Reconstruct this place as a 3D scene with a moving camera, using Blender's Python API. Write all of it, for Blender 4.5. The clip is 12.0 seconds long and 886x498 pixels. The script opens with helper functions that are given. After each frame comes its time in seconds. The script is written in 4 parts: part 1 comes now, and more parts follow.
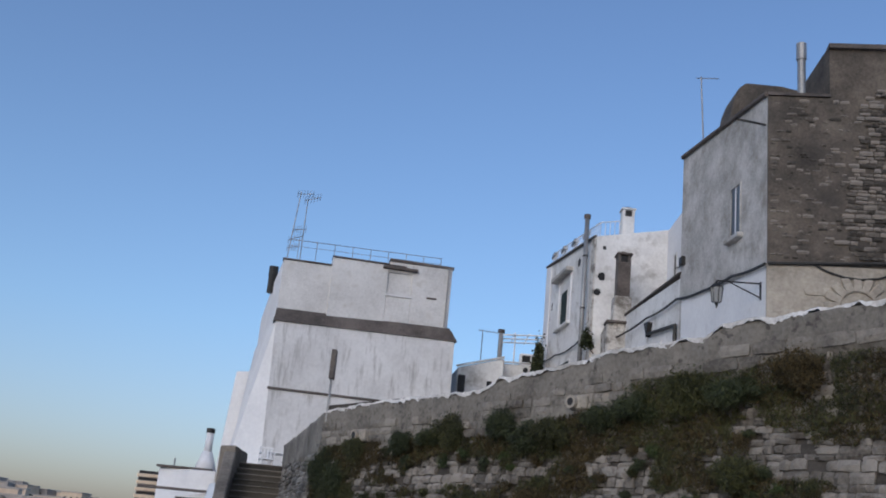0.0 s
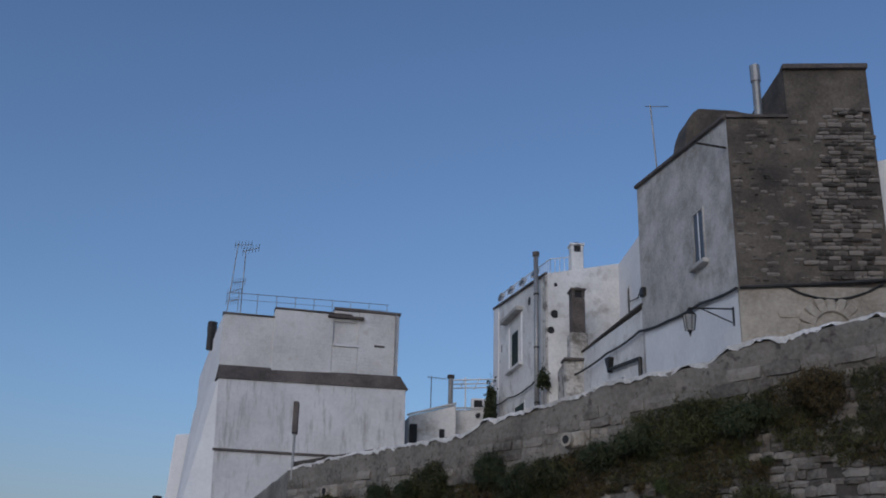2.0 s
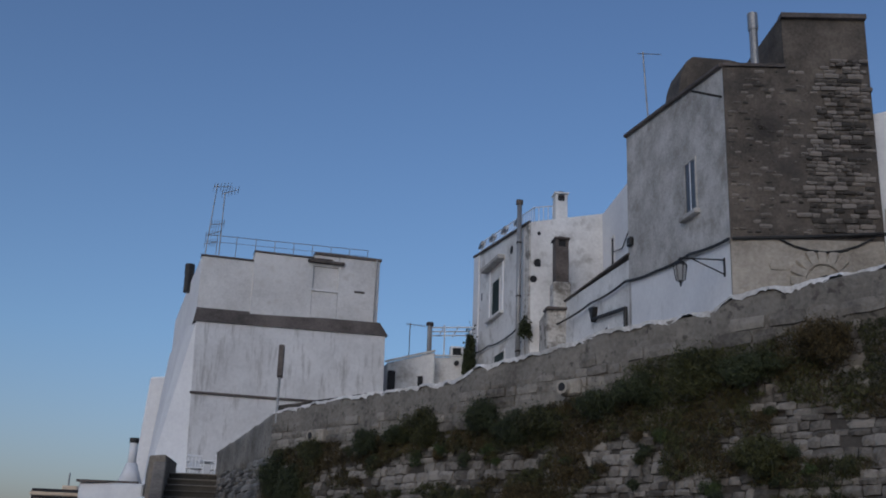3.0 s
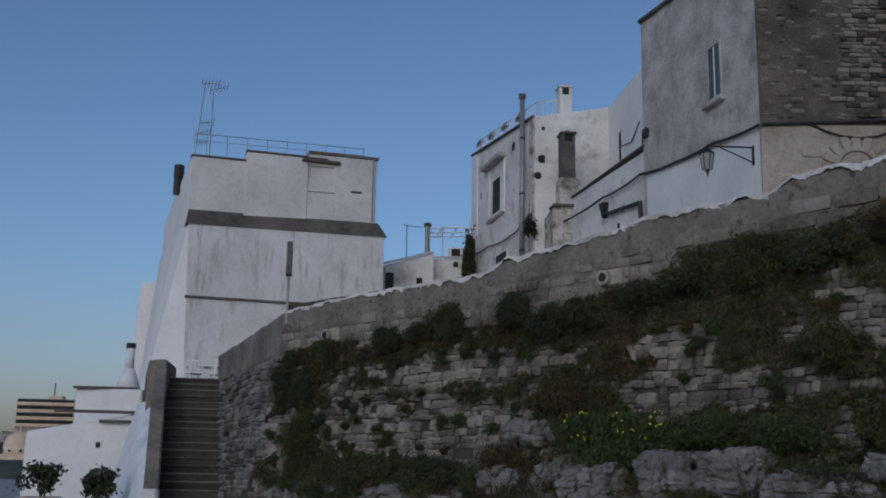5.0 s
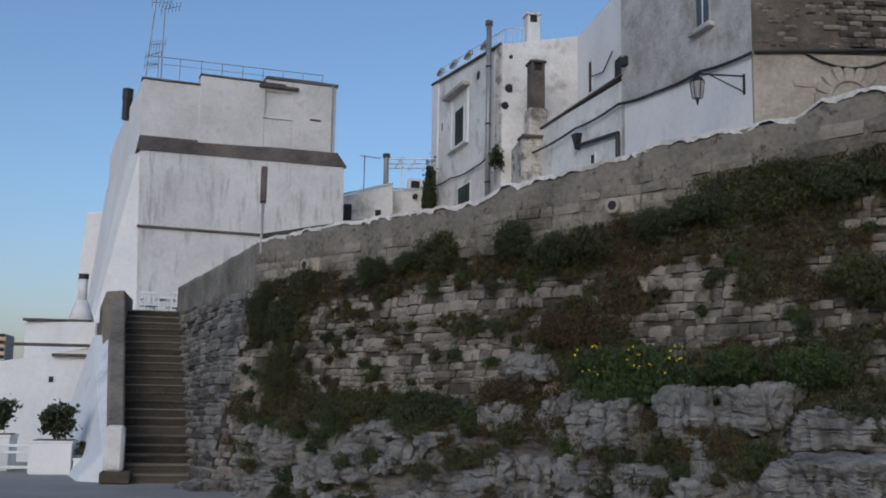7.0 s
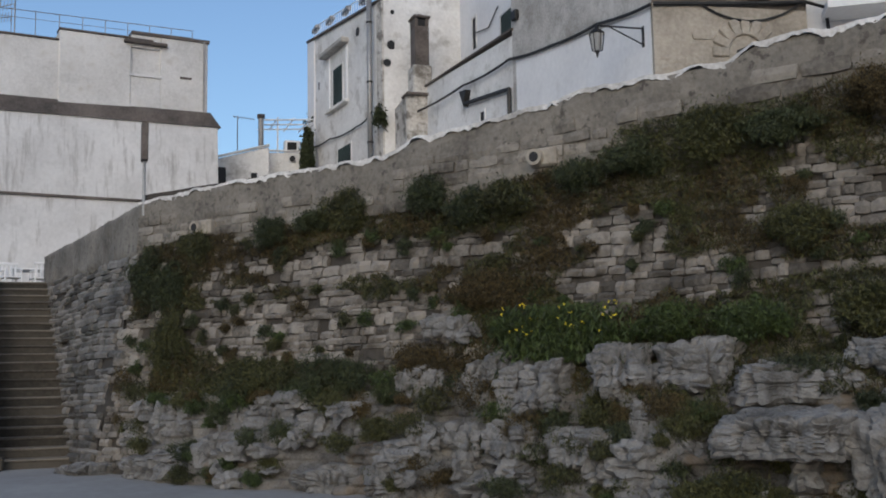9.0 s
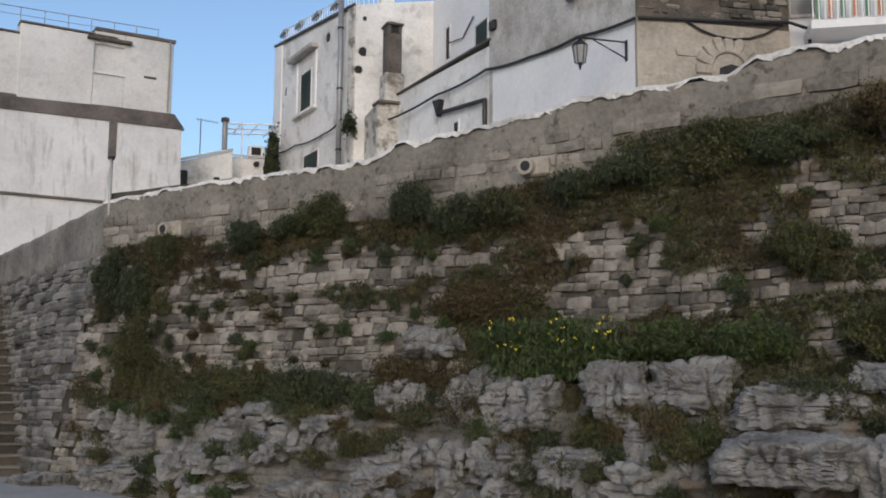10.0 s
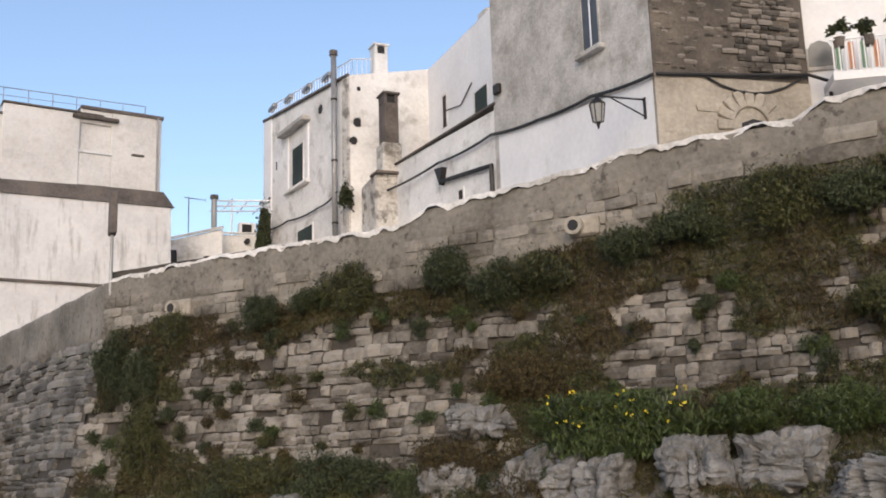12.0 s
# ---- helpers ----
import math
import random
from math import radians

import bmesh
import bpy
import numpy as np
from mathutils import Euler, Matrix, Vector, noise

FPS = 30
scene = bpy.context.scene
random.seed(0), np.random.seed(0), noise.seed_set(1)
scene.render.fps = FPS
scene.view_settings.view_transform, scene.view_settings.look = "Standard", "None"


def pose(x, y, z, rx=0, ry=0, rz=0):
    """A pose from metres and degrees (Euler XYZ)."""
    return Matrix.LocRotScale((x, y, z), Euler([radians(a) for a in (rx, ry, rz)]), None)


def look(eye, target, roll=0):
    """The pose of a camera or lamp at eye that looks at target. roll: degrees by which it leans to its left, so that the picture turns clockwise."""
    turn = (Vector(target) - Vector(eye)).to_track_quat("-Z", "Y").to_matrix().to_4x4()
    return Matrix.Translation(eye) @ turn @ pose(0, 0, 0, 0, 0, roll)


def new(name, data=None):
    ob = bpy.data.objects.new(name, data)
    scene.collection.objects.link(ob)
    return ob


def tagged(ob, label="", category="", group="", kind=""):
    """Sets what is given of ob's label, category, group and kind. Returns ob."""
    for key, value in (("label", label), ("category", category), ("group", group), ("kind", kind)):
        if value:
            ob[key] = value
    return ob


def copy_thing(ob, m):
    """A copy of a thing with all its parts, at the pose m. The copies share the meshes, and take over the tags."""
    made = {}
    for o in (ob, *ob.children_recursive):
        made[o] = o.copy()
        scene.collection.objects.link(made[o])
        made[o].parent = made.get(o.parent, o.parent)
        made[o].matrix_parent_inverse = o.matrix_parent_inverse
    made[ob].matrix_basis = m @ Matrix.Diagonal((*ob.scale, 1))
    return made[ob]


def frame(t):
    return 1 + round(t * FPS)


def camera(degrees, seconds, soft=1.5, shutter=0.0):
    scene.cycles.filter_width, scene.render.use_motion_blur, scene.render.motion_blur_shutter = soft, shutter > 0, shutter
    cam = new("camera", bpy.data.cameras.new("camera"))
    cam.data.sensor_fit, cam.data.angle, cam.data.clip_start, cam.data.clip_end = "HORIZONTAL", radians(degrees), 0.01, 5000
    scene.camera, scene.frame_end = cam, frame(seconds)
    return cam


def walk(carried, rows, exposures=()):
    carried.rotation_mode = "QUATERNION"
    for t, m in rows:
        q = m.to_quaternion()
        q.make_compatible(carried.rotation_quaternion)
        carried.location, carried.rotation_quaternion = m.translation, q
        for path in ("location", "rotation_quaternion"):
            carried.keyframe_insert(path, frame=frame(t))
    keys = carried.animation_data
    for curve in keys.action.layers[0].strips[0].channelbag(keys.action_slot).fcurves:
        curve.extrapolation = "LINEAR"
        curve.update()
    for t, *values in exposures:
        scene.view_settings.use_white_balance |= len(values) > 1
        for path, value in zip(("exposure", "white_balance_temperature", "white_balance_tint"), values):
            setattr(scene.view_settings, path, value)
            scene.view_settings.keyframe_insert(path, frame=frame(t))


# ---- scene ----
# camera and walk: seconds, eye, target, roll
PATH = [
    (0.0, (0.00, -0.00, 1.60), (0.000, 9.579, 4.475), 5.60),
    (0.5, (-0.28, 0.22, 1.58), (0.127, 9.775, 4.505), 1.90),
    (1.0, (-0.50, 0.57, 1.58), (-0.120, 10.000, 4.887), 4.83),
    (1.5, (-0.73, 0.79, 1.57), (-0.075, 10.195, 4.907), 1.42),
    (2.0, (-0.93, 1.17, 1.60), (-0.205, 10.553, 4.985), 1.45),
    (2.5, (-1.13, 1.43, 1.60), (-0.498, 10.839, 4.925), 2.34),
    (3.0, (-1.32, 1.63, 1.61), (-0.289, 11.128, 4.543), 2.08),
    (3.2, (-1.40, 1.73, 1.60), (-0.369, 11.153, 4.780), 1.42),
    (4.8, (-1.91, 2.87, 1.60), (-0.637, 12.484, 4.051), 1.20),
    (5.0, (-1.97, 2.97, 1.57), (-0.679, 12.668, 3.660), 1.08),
    (5.5, (-2.14, 3.22, 1.59), (-0.004, 12.826, 3.381), 1.43),
    (6.0, (-2.34, 3.58, 1.62), (-0.731, 13.253, 3.584), 1.48),
    (6.5, (-2.57, 3.83, 1.58), (-0.761, 13.515, 3.274), -0.61),
    (6.7, (-2.66, 3.91, 1.58), (-0.848, 13.629, 3.050), 0.31),
    (8.3, (-3.11, 4.76, 1.56), (-0.737, 14.339, 3.212), 0.13),
    (8.5, (-3.14, 4.89, 1.58), (-0.695, 14.495, 2.940), -0.80),
    (9.0, (-3.25, 5.16, 1.58), (-0.032, 14.558, 2.761), -1.07),
    (9.5, (-3.35, 5.48, 1.59), (0.465, 14.627, 2.956), -1.39),
    (10.0, (-3.48, 5.82, 1.59), (0.156, 15.040, 2.900), 0.35),
    (10.5, (-3.59, 6.11, 1.61), (0.451, 15.217, 2.454), -1.81),
    (11.0, (-3.62, 6.52, 1.65), (-0.400, 15.925, 2.737), -2.26),
    (11.5, (-3.71, 6.83, 1.66), (0.055, 15.969, 3.161), -2.99),
    (12.0, (-3.82, 7.17, 1.68), (-0.007, 16.186, 3.699), -1.75),
]
cam = camera(46, 12.0, soft=1.9)
walk(cam, [(t, look(e, q, r)) for t, e, q, r in PATH],
     exposures=[(0, 0.4, 6000, 16), (0.6, 0.22, 6000, 16), (1.2, -0.05, 5900, 16), (2.0, -0.22, 5800, 16), (3.2, -0.3, 5800, 16), (4.8, -0.35, 5800, 15),
                (5.5, -0.35, 5800, 14), (6.5, 0.05, 6000, 14), (8.5, 0.35, 6300, 13), (9.0, 0.45, 6400, 13), (9.5, 0.6, 6500, 13), (10.5, 0.85, 7000, 15), (12.0, 1.15, 7300, 18)])

# ---- world and sun: clear sky at dusk, the site lies in shade ----
world = bpy.data.worlds.new("dusk_sky")
scene.world = world
world.use_nodes = True
wt = world.node_tree
bg = wt.nodes["Background"]
sky = wt.nodes.new("ShaderNodeTexSky")
sky.sky_type = "NISHITA"
sky.sun_disc = False
sky.sun_elevation = radians(26)
sky.sun_rotation = radians(205)
sky.air_density = 1.0
sky.dust_density = 2.2
sky.ozone_density = 3.0
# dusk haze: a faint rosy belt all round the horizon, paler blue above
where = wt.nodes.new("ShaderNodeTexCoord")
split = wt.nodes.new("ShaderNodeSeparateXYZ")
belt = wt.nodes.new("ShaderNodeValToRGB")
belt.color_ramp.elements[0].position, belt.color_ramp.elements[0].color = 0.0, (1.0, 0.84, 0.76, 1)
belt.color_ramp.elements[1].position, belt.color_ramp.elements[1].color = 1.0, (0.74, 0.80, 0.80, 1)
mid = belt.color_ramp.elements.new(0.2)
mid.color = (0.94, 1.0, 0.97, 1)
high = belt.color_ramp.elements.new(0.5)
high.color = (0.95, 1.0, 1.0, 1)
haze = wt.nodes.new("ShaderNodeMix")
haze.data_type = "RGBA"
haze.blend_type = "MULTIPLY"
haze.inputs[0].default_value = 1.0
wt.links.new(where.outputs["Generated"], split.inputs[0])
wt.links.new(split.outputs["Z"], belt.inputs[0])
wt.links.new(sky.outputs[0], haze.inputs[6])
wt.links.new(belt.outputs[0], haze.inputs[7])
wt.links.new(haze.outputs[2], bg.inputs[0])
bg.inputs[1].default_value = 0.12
sun = new("sun", bpy.data.lights.new("sun", "SUN"))
sun.data.energy = 0.04
sun.data.angle = radians(25)
sun.data.color = (1.0, 0.92, 0.86)
sun.matrix_basis = look((-16, -34, 18), (0, 0, 0))


# ---- materials ----
def material(name, dark, light, scale=3.0, rough=0.85, bump=0.3, metal=0.0, streak=0.0, island=0.0, stain=None, stain_at=(0.52, 0.68), stain_scale=0.9):
    m = bpy.data.materials.new(name)
    m.use_nodes = True
    nt = m.node_tree
    N, L = nt.nodes, nt.links
    b = N["Principled BSDF"]
    b.inputs["Roughness"].default_value = rough
    b.inputs["Metallic"].default_value = metal
    tc = N.new("ShaderNodeTexCoord")
    geo = N.new("ShaderNodeNewGeometry")
    info = N.new("ShaderNodeObjectInfo")
    def noise_node(sc, detail, vec):
        n = N.new("ShaderNodeTexNoise")
        n.inputs["Scale"].default_value = sc
        n.inputs["Detail"].default_value = detail
        n.inputs["Roughness"].default_value = 0.65
        L.new(vec, n.inputs["Vector"])
        return n
    where = geo.outputs["Position"]
    big = noise_node(scale * 0.25, 5, where)
    fine = noise_node(scale * 4, 6, where)
    mix = N.new("ShaderNodeMath")
    mix.operation = "MULTIPLY_ADD"
    mix.inputs[1].default_value = 0.32
    L.new(fine.outputs[0], mix.inputs[0])
    half = N.new("ShaderNodeMath")
    half.operation = "MULTIPLY"
    half.inputs[1].default_value = 0.76
    L.new(big.outputs[0], half.inputs[0])
    L.new(half.outputs[0], mix.inputs[2])
    fac = mix.outputs[0]
    if island:
        add = N.new("ShaderNodeMath")
        add.operation = "MULTIPLY_ADD"
        add.inputs[1].default_value = island
        both = N.new("ShaderNodeMath")
        both.operation = "ADD"
        L.new(info.outputs["Random"], both.inputs[0])
        L.new(geo.outputs["Random Per Island"], both.inputs[1])
        fr = N.new("ShaderNodeMath")
        fr.operation = "FRACT"
        L.new(both.outputs[0], fr.inputs[0])
        sub = N.new("ShaderNodeMath")
        sub.operation = "SUBTRACT"
        sub.inputs[1].default_value = 0.5
        L.new(fr.outputs[0], sub.inputs[0])
        L.new(sub.outputs[0], add.inputs[0])
        L.new(fac, add.inputs[2])
        fac = add.outputs[0]
    ramp = N.new("ShaderNodeValToRGB")
    ramp.color_ramp.elements[0].position, ramp.color_ramp.elements[1].position = 0.36, 0.68
    ramp.color_ramp.elements[0].color, ramp.color_ramp.elements[1].color = (*dark, 1), (*light, 1)
    L.new(fac, ramp.inputs[0])
    col = ramp.outputs[0]
    if stain or streak:
        mapping = N.new("ShaderNodeMapping")
        mapping.inputs["Scale"].default_value = (1, 1, 0.12) if streak else (1, 1, 1)
        L.new(where, mapping.inputs[0])
        sn = noise_node(4.5 if streak else stain_scale, 6, mapping.outputs[0])
        r2 = N.new("ShaderNodeValToRGB")
        r2.color_ramp.elements[0].position, r2.color_ramp.elements[1].position = stain_at
        r2.color_ramp.elements[0].color, r2.color_ramp.elements[1].color = (0, 0, 0, 1), (1, 1, 1, 1)
        L.new(sn.outputs[0], r2.inputs[0])
        amount = N.new("ShaderNodeMath")
        amount.operation = "MULTIPLY"
        amount.inputs[1].default_value = streak or 0.85
        L.new(r2.outputs[0], amount.inputs[0])
        mc = N.new("ShaderNodeMix")
        mc.data_type = "RGBA"
        L.new(amount.outputs[0], mc.inputs[0])
        L.new(col, mc.inputs[6])
        mc.inputs[7].default_value = (*(stain or dark), 1)
        col = mc.outputs[2]
    L.new(col, b.inputs["Base Color"])
    if bump:
        bn = N.new("ShaderNodeBump")
        bn.inputs["Strength"].default_value = bump
        bn.inputs["Distance"].default_value = 0.03
        L.new(mix.outputs[0], bn.inputs["Height"])
        L.new(bn.outputs[0], b.inputs["Normal"])
    return m


M_white = material("weathered_whitewash", (0.56, 0.55, 0.53), (0.80, 0.79, 0.77), 2.5, stain=(0.30, 0.275, 0.24), stain_at=(0.53, 0.72), stain_scale=1.3)
M_pier = material("peeling_stained_whitewash", (0.30, 0.27, 0.23), (0.68, 0.66, 0.62), 4.0, bump=1.0, stain=(0.13, 0.115, 0.095), stain_at=(0.50, 0.62), stain_scale=2.2)
M_clean = material("clean_whitewash", (0.66, 0.66, 0.67), (0.80, 0.80, 0.80), 2.0, bump=0.2, stain=(0.5, 0.49, 0.47), stain_at=(0.62, 0.8))
M_streak = material("streaked_whitewash", (0.52, 0.515, 0.51), (0.70, 0.695, 0.69), 2.0, streak=0.75, stain=(0.28, 0.27, 0.255), stain_at=(0.53, 0.70))
M_brick_white = material("whitewashed_brick", (0.48, 0.47, 0.455), (0.71, 0.70, 0.685), 3.0, bump=0.8, stain=(0.40, 0.37, 0.33), stain_at=(0.55, 0.72), stain_scale=1.5)
M_blue = material("pale_blue_whitewash", (0.60, 0.64, 0.68), (0.76, 0.79, 0.82), 2.0, stain=(0.44, 0.53, 0.60), stain_at=(0.55, 0.66))
M_band = material("lichen_stone_band", (0.045, 0.038, 0.034), (0.15, 0.125, 0.11), 4.0)
# parapet pair: the fine dark spots paint shaded pits into the colour
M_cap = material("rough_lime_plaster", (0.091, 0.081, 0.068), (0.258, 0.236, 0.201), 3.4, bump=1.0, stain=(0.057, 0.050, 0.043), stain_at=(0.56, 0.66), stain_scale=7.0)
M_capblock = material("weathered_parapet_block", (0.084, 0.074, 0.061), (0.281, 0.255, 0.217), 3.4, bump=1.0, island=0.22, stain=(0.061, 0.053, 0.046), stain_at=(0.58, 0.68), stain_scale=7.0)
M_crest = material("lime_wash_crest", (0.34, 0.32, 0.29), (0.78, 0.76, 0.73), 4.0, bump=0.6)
M_core = material("dark_joint_earth", (0.02, 0.017, 0.013), (0.075, 0.064, 0.052), 5.0, bump=0.8)
M_stone = material("limestone_block", (0.065, 0.057, 0.047), (0.274, 0.247, 0.213), 4.5, bump=1.0, island=0.30, stain=(0.076, 0.062, 0.047), stain_at=(0.52, 0.68), stain_scale=2.6)
M_stone_dark = material("weathered_limestone_block", (0.060, 0.056, 0.050), (0.248, 0.232, 0.210), 4.5, bump=1.0, island=0.32, stain=(0.068, 0.068, 0.053), stain_at=(0.52, 0.68), stain_scale=2.2)
M_rock = material("karst_limestone", (0.078, 0.075, 0.070), (0.257, 0.250, 0.238), 8.0, bump=1.0, streak=0.75, stain=(0.043, 0.039, 0.034), stain_at=(0.52, 0.66))
M_bank = material("bedded_limestone", (0.038, 0.034, 0.030), (0.228, 0.217, 0.201), 8.0, bump=1.0, stain=(0.167, 0.122, 0.076), stain_at=(0.52, 0.68), stain_scale=1.3)
M_tower = material("grey_lime_render", (0.25, 0.235, 0.21), (0.58, 0.56, 0.53), 4.0, bump=0.9, stain=(0.26, 0.235, 0.20), stain_at=(0.50, 0.70), stain_scale=1.6)
M_tower_brown = material("brown_weathered_render", (0.036, 0.030, 0.024), (0.160, 0.132, 0.104), 4.0, bump=1.0, stain=(0.040, 0.034, 0.029), stain_at=(0.45, 0.66), stain_scale=0.9)
M_tower_low = material("yellowed_stone_render", (0.20, 0.175, 0.14), (0.44, 0.395, 0.33), 3.0, bump=0.7, stain=(0.25, 0.21, 0.17), stain_at=(0.52, 0.7))
M_rubble = material("rubble_stone", (0.040, 0.034, 0.027), (0.216, 0.188, 0.160), 4.0, bump=0.7, island=0.5)
M_iron = material("dark_iron", (0.018, 0.018, 0.02), (0.05, 0.048, 0.045), 8, rough=0.55, bump=0.1, metal=0.6)
M_zinc = material("dull_zinc", (0.18, 0.18, 0.18), (0.36, 0.36, 0.36), 5, rough=0.5, bump=0.1, metal=0.5)
# near-black colour paints the shade inside openings, holes and windows
M_dark = material("opening_shade", (0.012, 0.012, 0.013), (0.03, 0.03, 0.032), 3, bump=0.0)
M_green = material("green_shutter_paint", (0.018, 0.032, 0.03), (0.045, 0.07, 0.065), 6, rough=0.9, bump=0.2)
M_tread = material("pale_stone_tread", (0.051, 0.044, 0.036), (0.170, 0.151, 0.126), 4.5, bump=0.8, island=0.35)
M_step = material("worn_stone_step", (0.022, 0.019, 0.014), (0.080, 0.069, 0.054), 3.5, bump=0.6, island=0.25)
M_parapet = material("mossy_parapet_stone", (0.080, 0.068, 0.056), (0.256, 0.224, 0.184), 3.0, bump=0.6)
M_road = material("pale_concrete_paving", (0.24, 0.23, 0.215), (0.36, 0.345, 0.325), 1.5, bump=0.3)
M_earth = material("dry_earth", (0.10, 0.075, 0.045), (0.26, 0.20, 0.13), 3.0, bump=0.7)
M_leaf = material("green_leaves", (0.012, 0.016, 0.004), (0.074, 0.075, 0.019), 2.4, rough=0.6, bump=0.0, island=0.5)
M_leaf_dark = material("dark_green_leaves", (0.010, 0.017, 0.006), (0.050, 0.062, 0.019), 2.4, rough=0.6, bump=0.0, island=0.5)
M_leaf_dry = material("dry_reddish_leaves", (0.022, 0.016, 0.005), (0.094, 0.067, 0.023), 2.4, rough=0.8, bump=0.0, island=0.5)
M_grass = material("bright_grass", (0.014, 0.026, 0.006), (0.056, 0.084, 0.016), 3.0, rough=0.6, bump=0.0, island=0.5)
M_yellow = material("yellow_petals", (0.55, 0.42, 0.02), (0.8, 0.66, 0.06), 3.0, bump=0.0)
M_plastic = material("white_plastic", (0.72, 0.72, 0.72), (0.82, 0.82, 0.82), 3.0, rough=0.4, bump=0.0)
# warm low sun on the far town is put into this colour
M_town = material("sunlit_town_plaster", (0.55, 0.42, 0.30), (0.80, 0.66, 0.50), 0.4, bump=0.0)
M_town_grey = material("grey_town_concrete", (0.32, 0.28, 0.25), (0.5, 0.45, 0.41), 0.4, bump=0.0)
M_hill = material("wooded_hillside", (0.02, 0.028, 0.016), (0.075, 0.075, 0.045), 0.4, bump=0.0)
M_wood = material("brown_bark", (0.05, 0.04, 0.03), (0.14, 0.11, 0.08), 6)
M_towel = material("orange_cloth", (0.40, 0.16, 0.07), (0.55, 0.26, 0.14), 5, bump=0.1)
M_mint = material("green_cloth", (0.08, 0.17, 0.11), (0.14, 0.26, 0.17), 5, bump=0.1)
# opaque pale colour paints the skylight seen through the lantern panes
M_lamp_glass = material("skylit_lantern_glass", (0.22, 0.22, 0.22), (0.36, 0.36, 0.35), 3.0, rough=0.25, bump=0.0)
M_glass = material("window_glass", (0.05, 0.055, 0.06), (0.10, 0.105, 0.11), 1.0, rough=0.3, bump=0.0)


# brick courses under the whitewash
nt = M_brick_white.node_tree
brick = nt.nodes.new("ShaderNodeTexBrick")
brick.inputs["Scale"].default_value = 1.0
brick.inputs["Brick Width"].default_value = 0.34
brick.inputs["Row Height"].default_value = 0.13
brick.inputs["Mortar Size"].default_value = 0.016
turn = nt.nodes.new("ShaderNodeMapping")
turn.inputs["Rotation"].default_value = (radians(-90), 0, 0)
place = nt.nodes.new("ShaderNodeNewGeometry")
nt.links.new(place.outputs["Position"], turn.inputs[0])
nt.links.new(turn.outputs[0], brick.inputs["Vector"])
relief = nt.nodes.new("ShaderNodeBump")
relief.inputs["Strength"].default_value = 0.5
relief.inputs["Distance"].default_value = 0.02
relief.invert = True
nt.links.new(brick.outputs["Fac"], relief.inputs["Height"])
old = nt.nodes["Principled BSDF"].inputs["Normal"].links[0].from_socket
nt.links.new(old, relief.inputs["Normal"])
nt.links.new(relief.outputs[0], nt.nodes["Principled BSDF"].inputs["Normal"])


# ---- building helpers ----
def thing(name, m=None, label="", category="", group="", kind=""):
    ob = new(name)
    if m:
        ob.matrix_basis = m
    return tagged(ob, label, category, group, kind)


def mesh_of(bm, mat, name="mesh", smooth=False):
    bmesh.ops.recalc_face_normals(bm, faces=bm.faces)
    me = bpy.data.meshes.new(name)
    bm.to_mesh(me)
    bm.free()
    me.materials.append(mat)
    if smooth:
        me.shade_smooth()
    return me


def part(name, bm, mat, parent=None, label="", smooth=False):
    ob = new(name, mesh_of(bm, mat, name, smooth))
    if parent:
        ob.parent = parent
    if label:
        ob["label"] = label
    return ob


def hull8(bm, c):
    """A six-sided solid from four bottom and four top corners."""
    v = [bm.verts.new(p) for p in c]
    for f in ((3, 2, 1, 0), (4, 5, 6, 7), (0, 1, 5, 4), (1, 2, 6, 5), (2, 3, 7, 6), (3, 0, 4, 7)):
        bm.faces.new([v[i] for i in f])
    return bm


def bevelled(bm, w):
    if w:
        bmesh.ops.bevel(bm, geom=list(bm.edges), offset=w, segments=1, affect="EDGES")
    return bm


def box(x0, x1, y0, y1, z0, z1, w=0.02, bm=None):
    b = bmesh.new()
    hull8(b, [(x0, y0, z0), (x1, y0, z0), (x1, y1, z0), (x0, y1, z0), (x0, y0, z1), (x1, y0, z1), (x1, y1, z1), (x0, y1, z1)])
    return bevelled(b, w)


def prism(profile, y0, y1, w=0.0):
    """A profile of (x, z) drawn out from y0 to y1."""
    b = bmesh.new()
    a = [b.verts.new((x, y0, z)) for x, z in profile]
    c = [b.verts.new((x, y1, z)) for x, z in profile]
    b.faces.new(a)
    b.faces.new(c[::-1])
    for i in range(len(a)):
        j = (i + 1) % len(a)
        b.faces.new((a[i], c[i], c[j], a[j]))
    return bevelled(b, w)


def column(plan, z0, z1, w=0.0):
    """A plan of (x, y) raised from z0 to z1; z1 may be one height for each corner."""
    b = bmesh.new()
    tops = z1 if isinstance(z1, (list, tuple)) else [z1] * len(plan)
    a = [b.verts.new((x, y, z0)) for x, y in plan]
    c = [b.verts.new((x, y, z)) for (x, y), z in zip(plan, tops)]
    b.faces.new(a[::-1])
    b.faces.new(c)
    for i in range(len(a)):
        j = (i + 1) % len(a)
        b.faces.new((a[i], a[j], c[j], c[i]))
    return bevelled(b, w)


def rod(p, q, r, r2=None, n=8):
    b = bmesh.new()
    p, q = Vector(p), Vector(q)
    m = Matrix.Translation((p + q) / 2) @ (q - p).to_track_quat("Z", "Y").to_matrix().to_4x4()
    bmesh.ops.create_cone(b, cap_ends=True, segments=n, radius1=r, radius2=r if r2 is None else r2, depth=(q - p).length, matrix=m)
    return b


def joined(*bms):
    out = bmesh.new()
    for b in bms:
        me = bpy.data.meshes.new("tmp")
        b.to_mesh(me)
        b.free()
        out.from_mesh(me)
        bpy.data.meshes.remove(me)
    return out


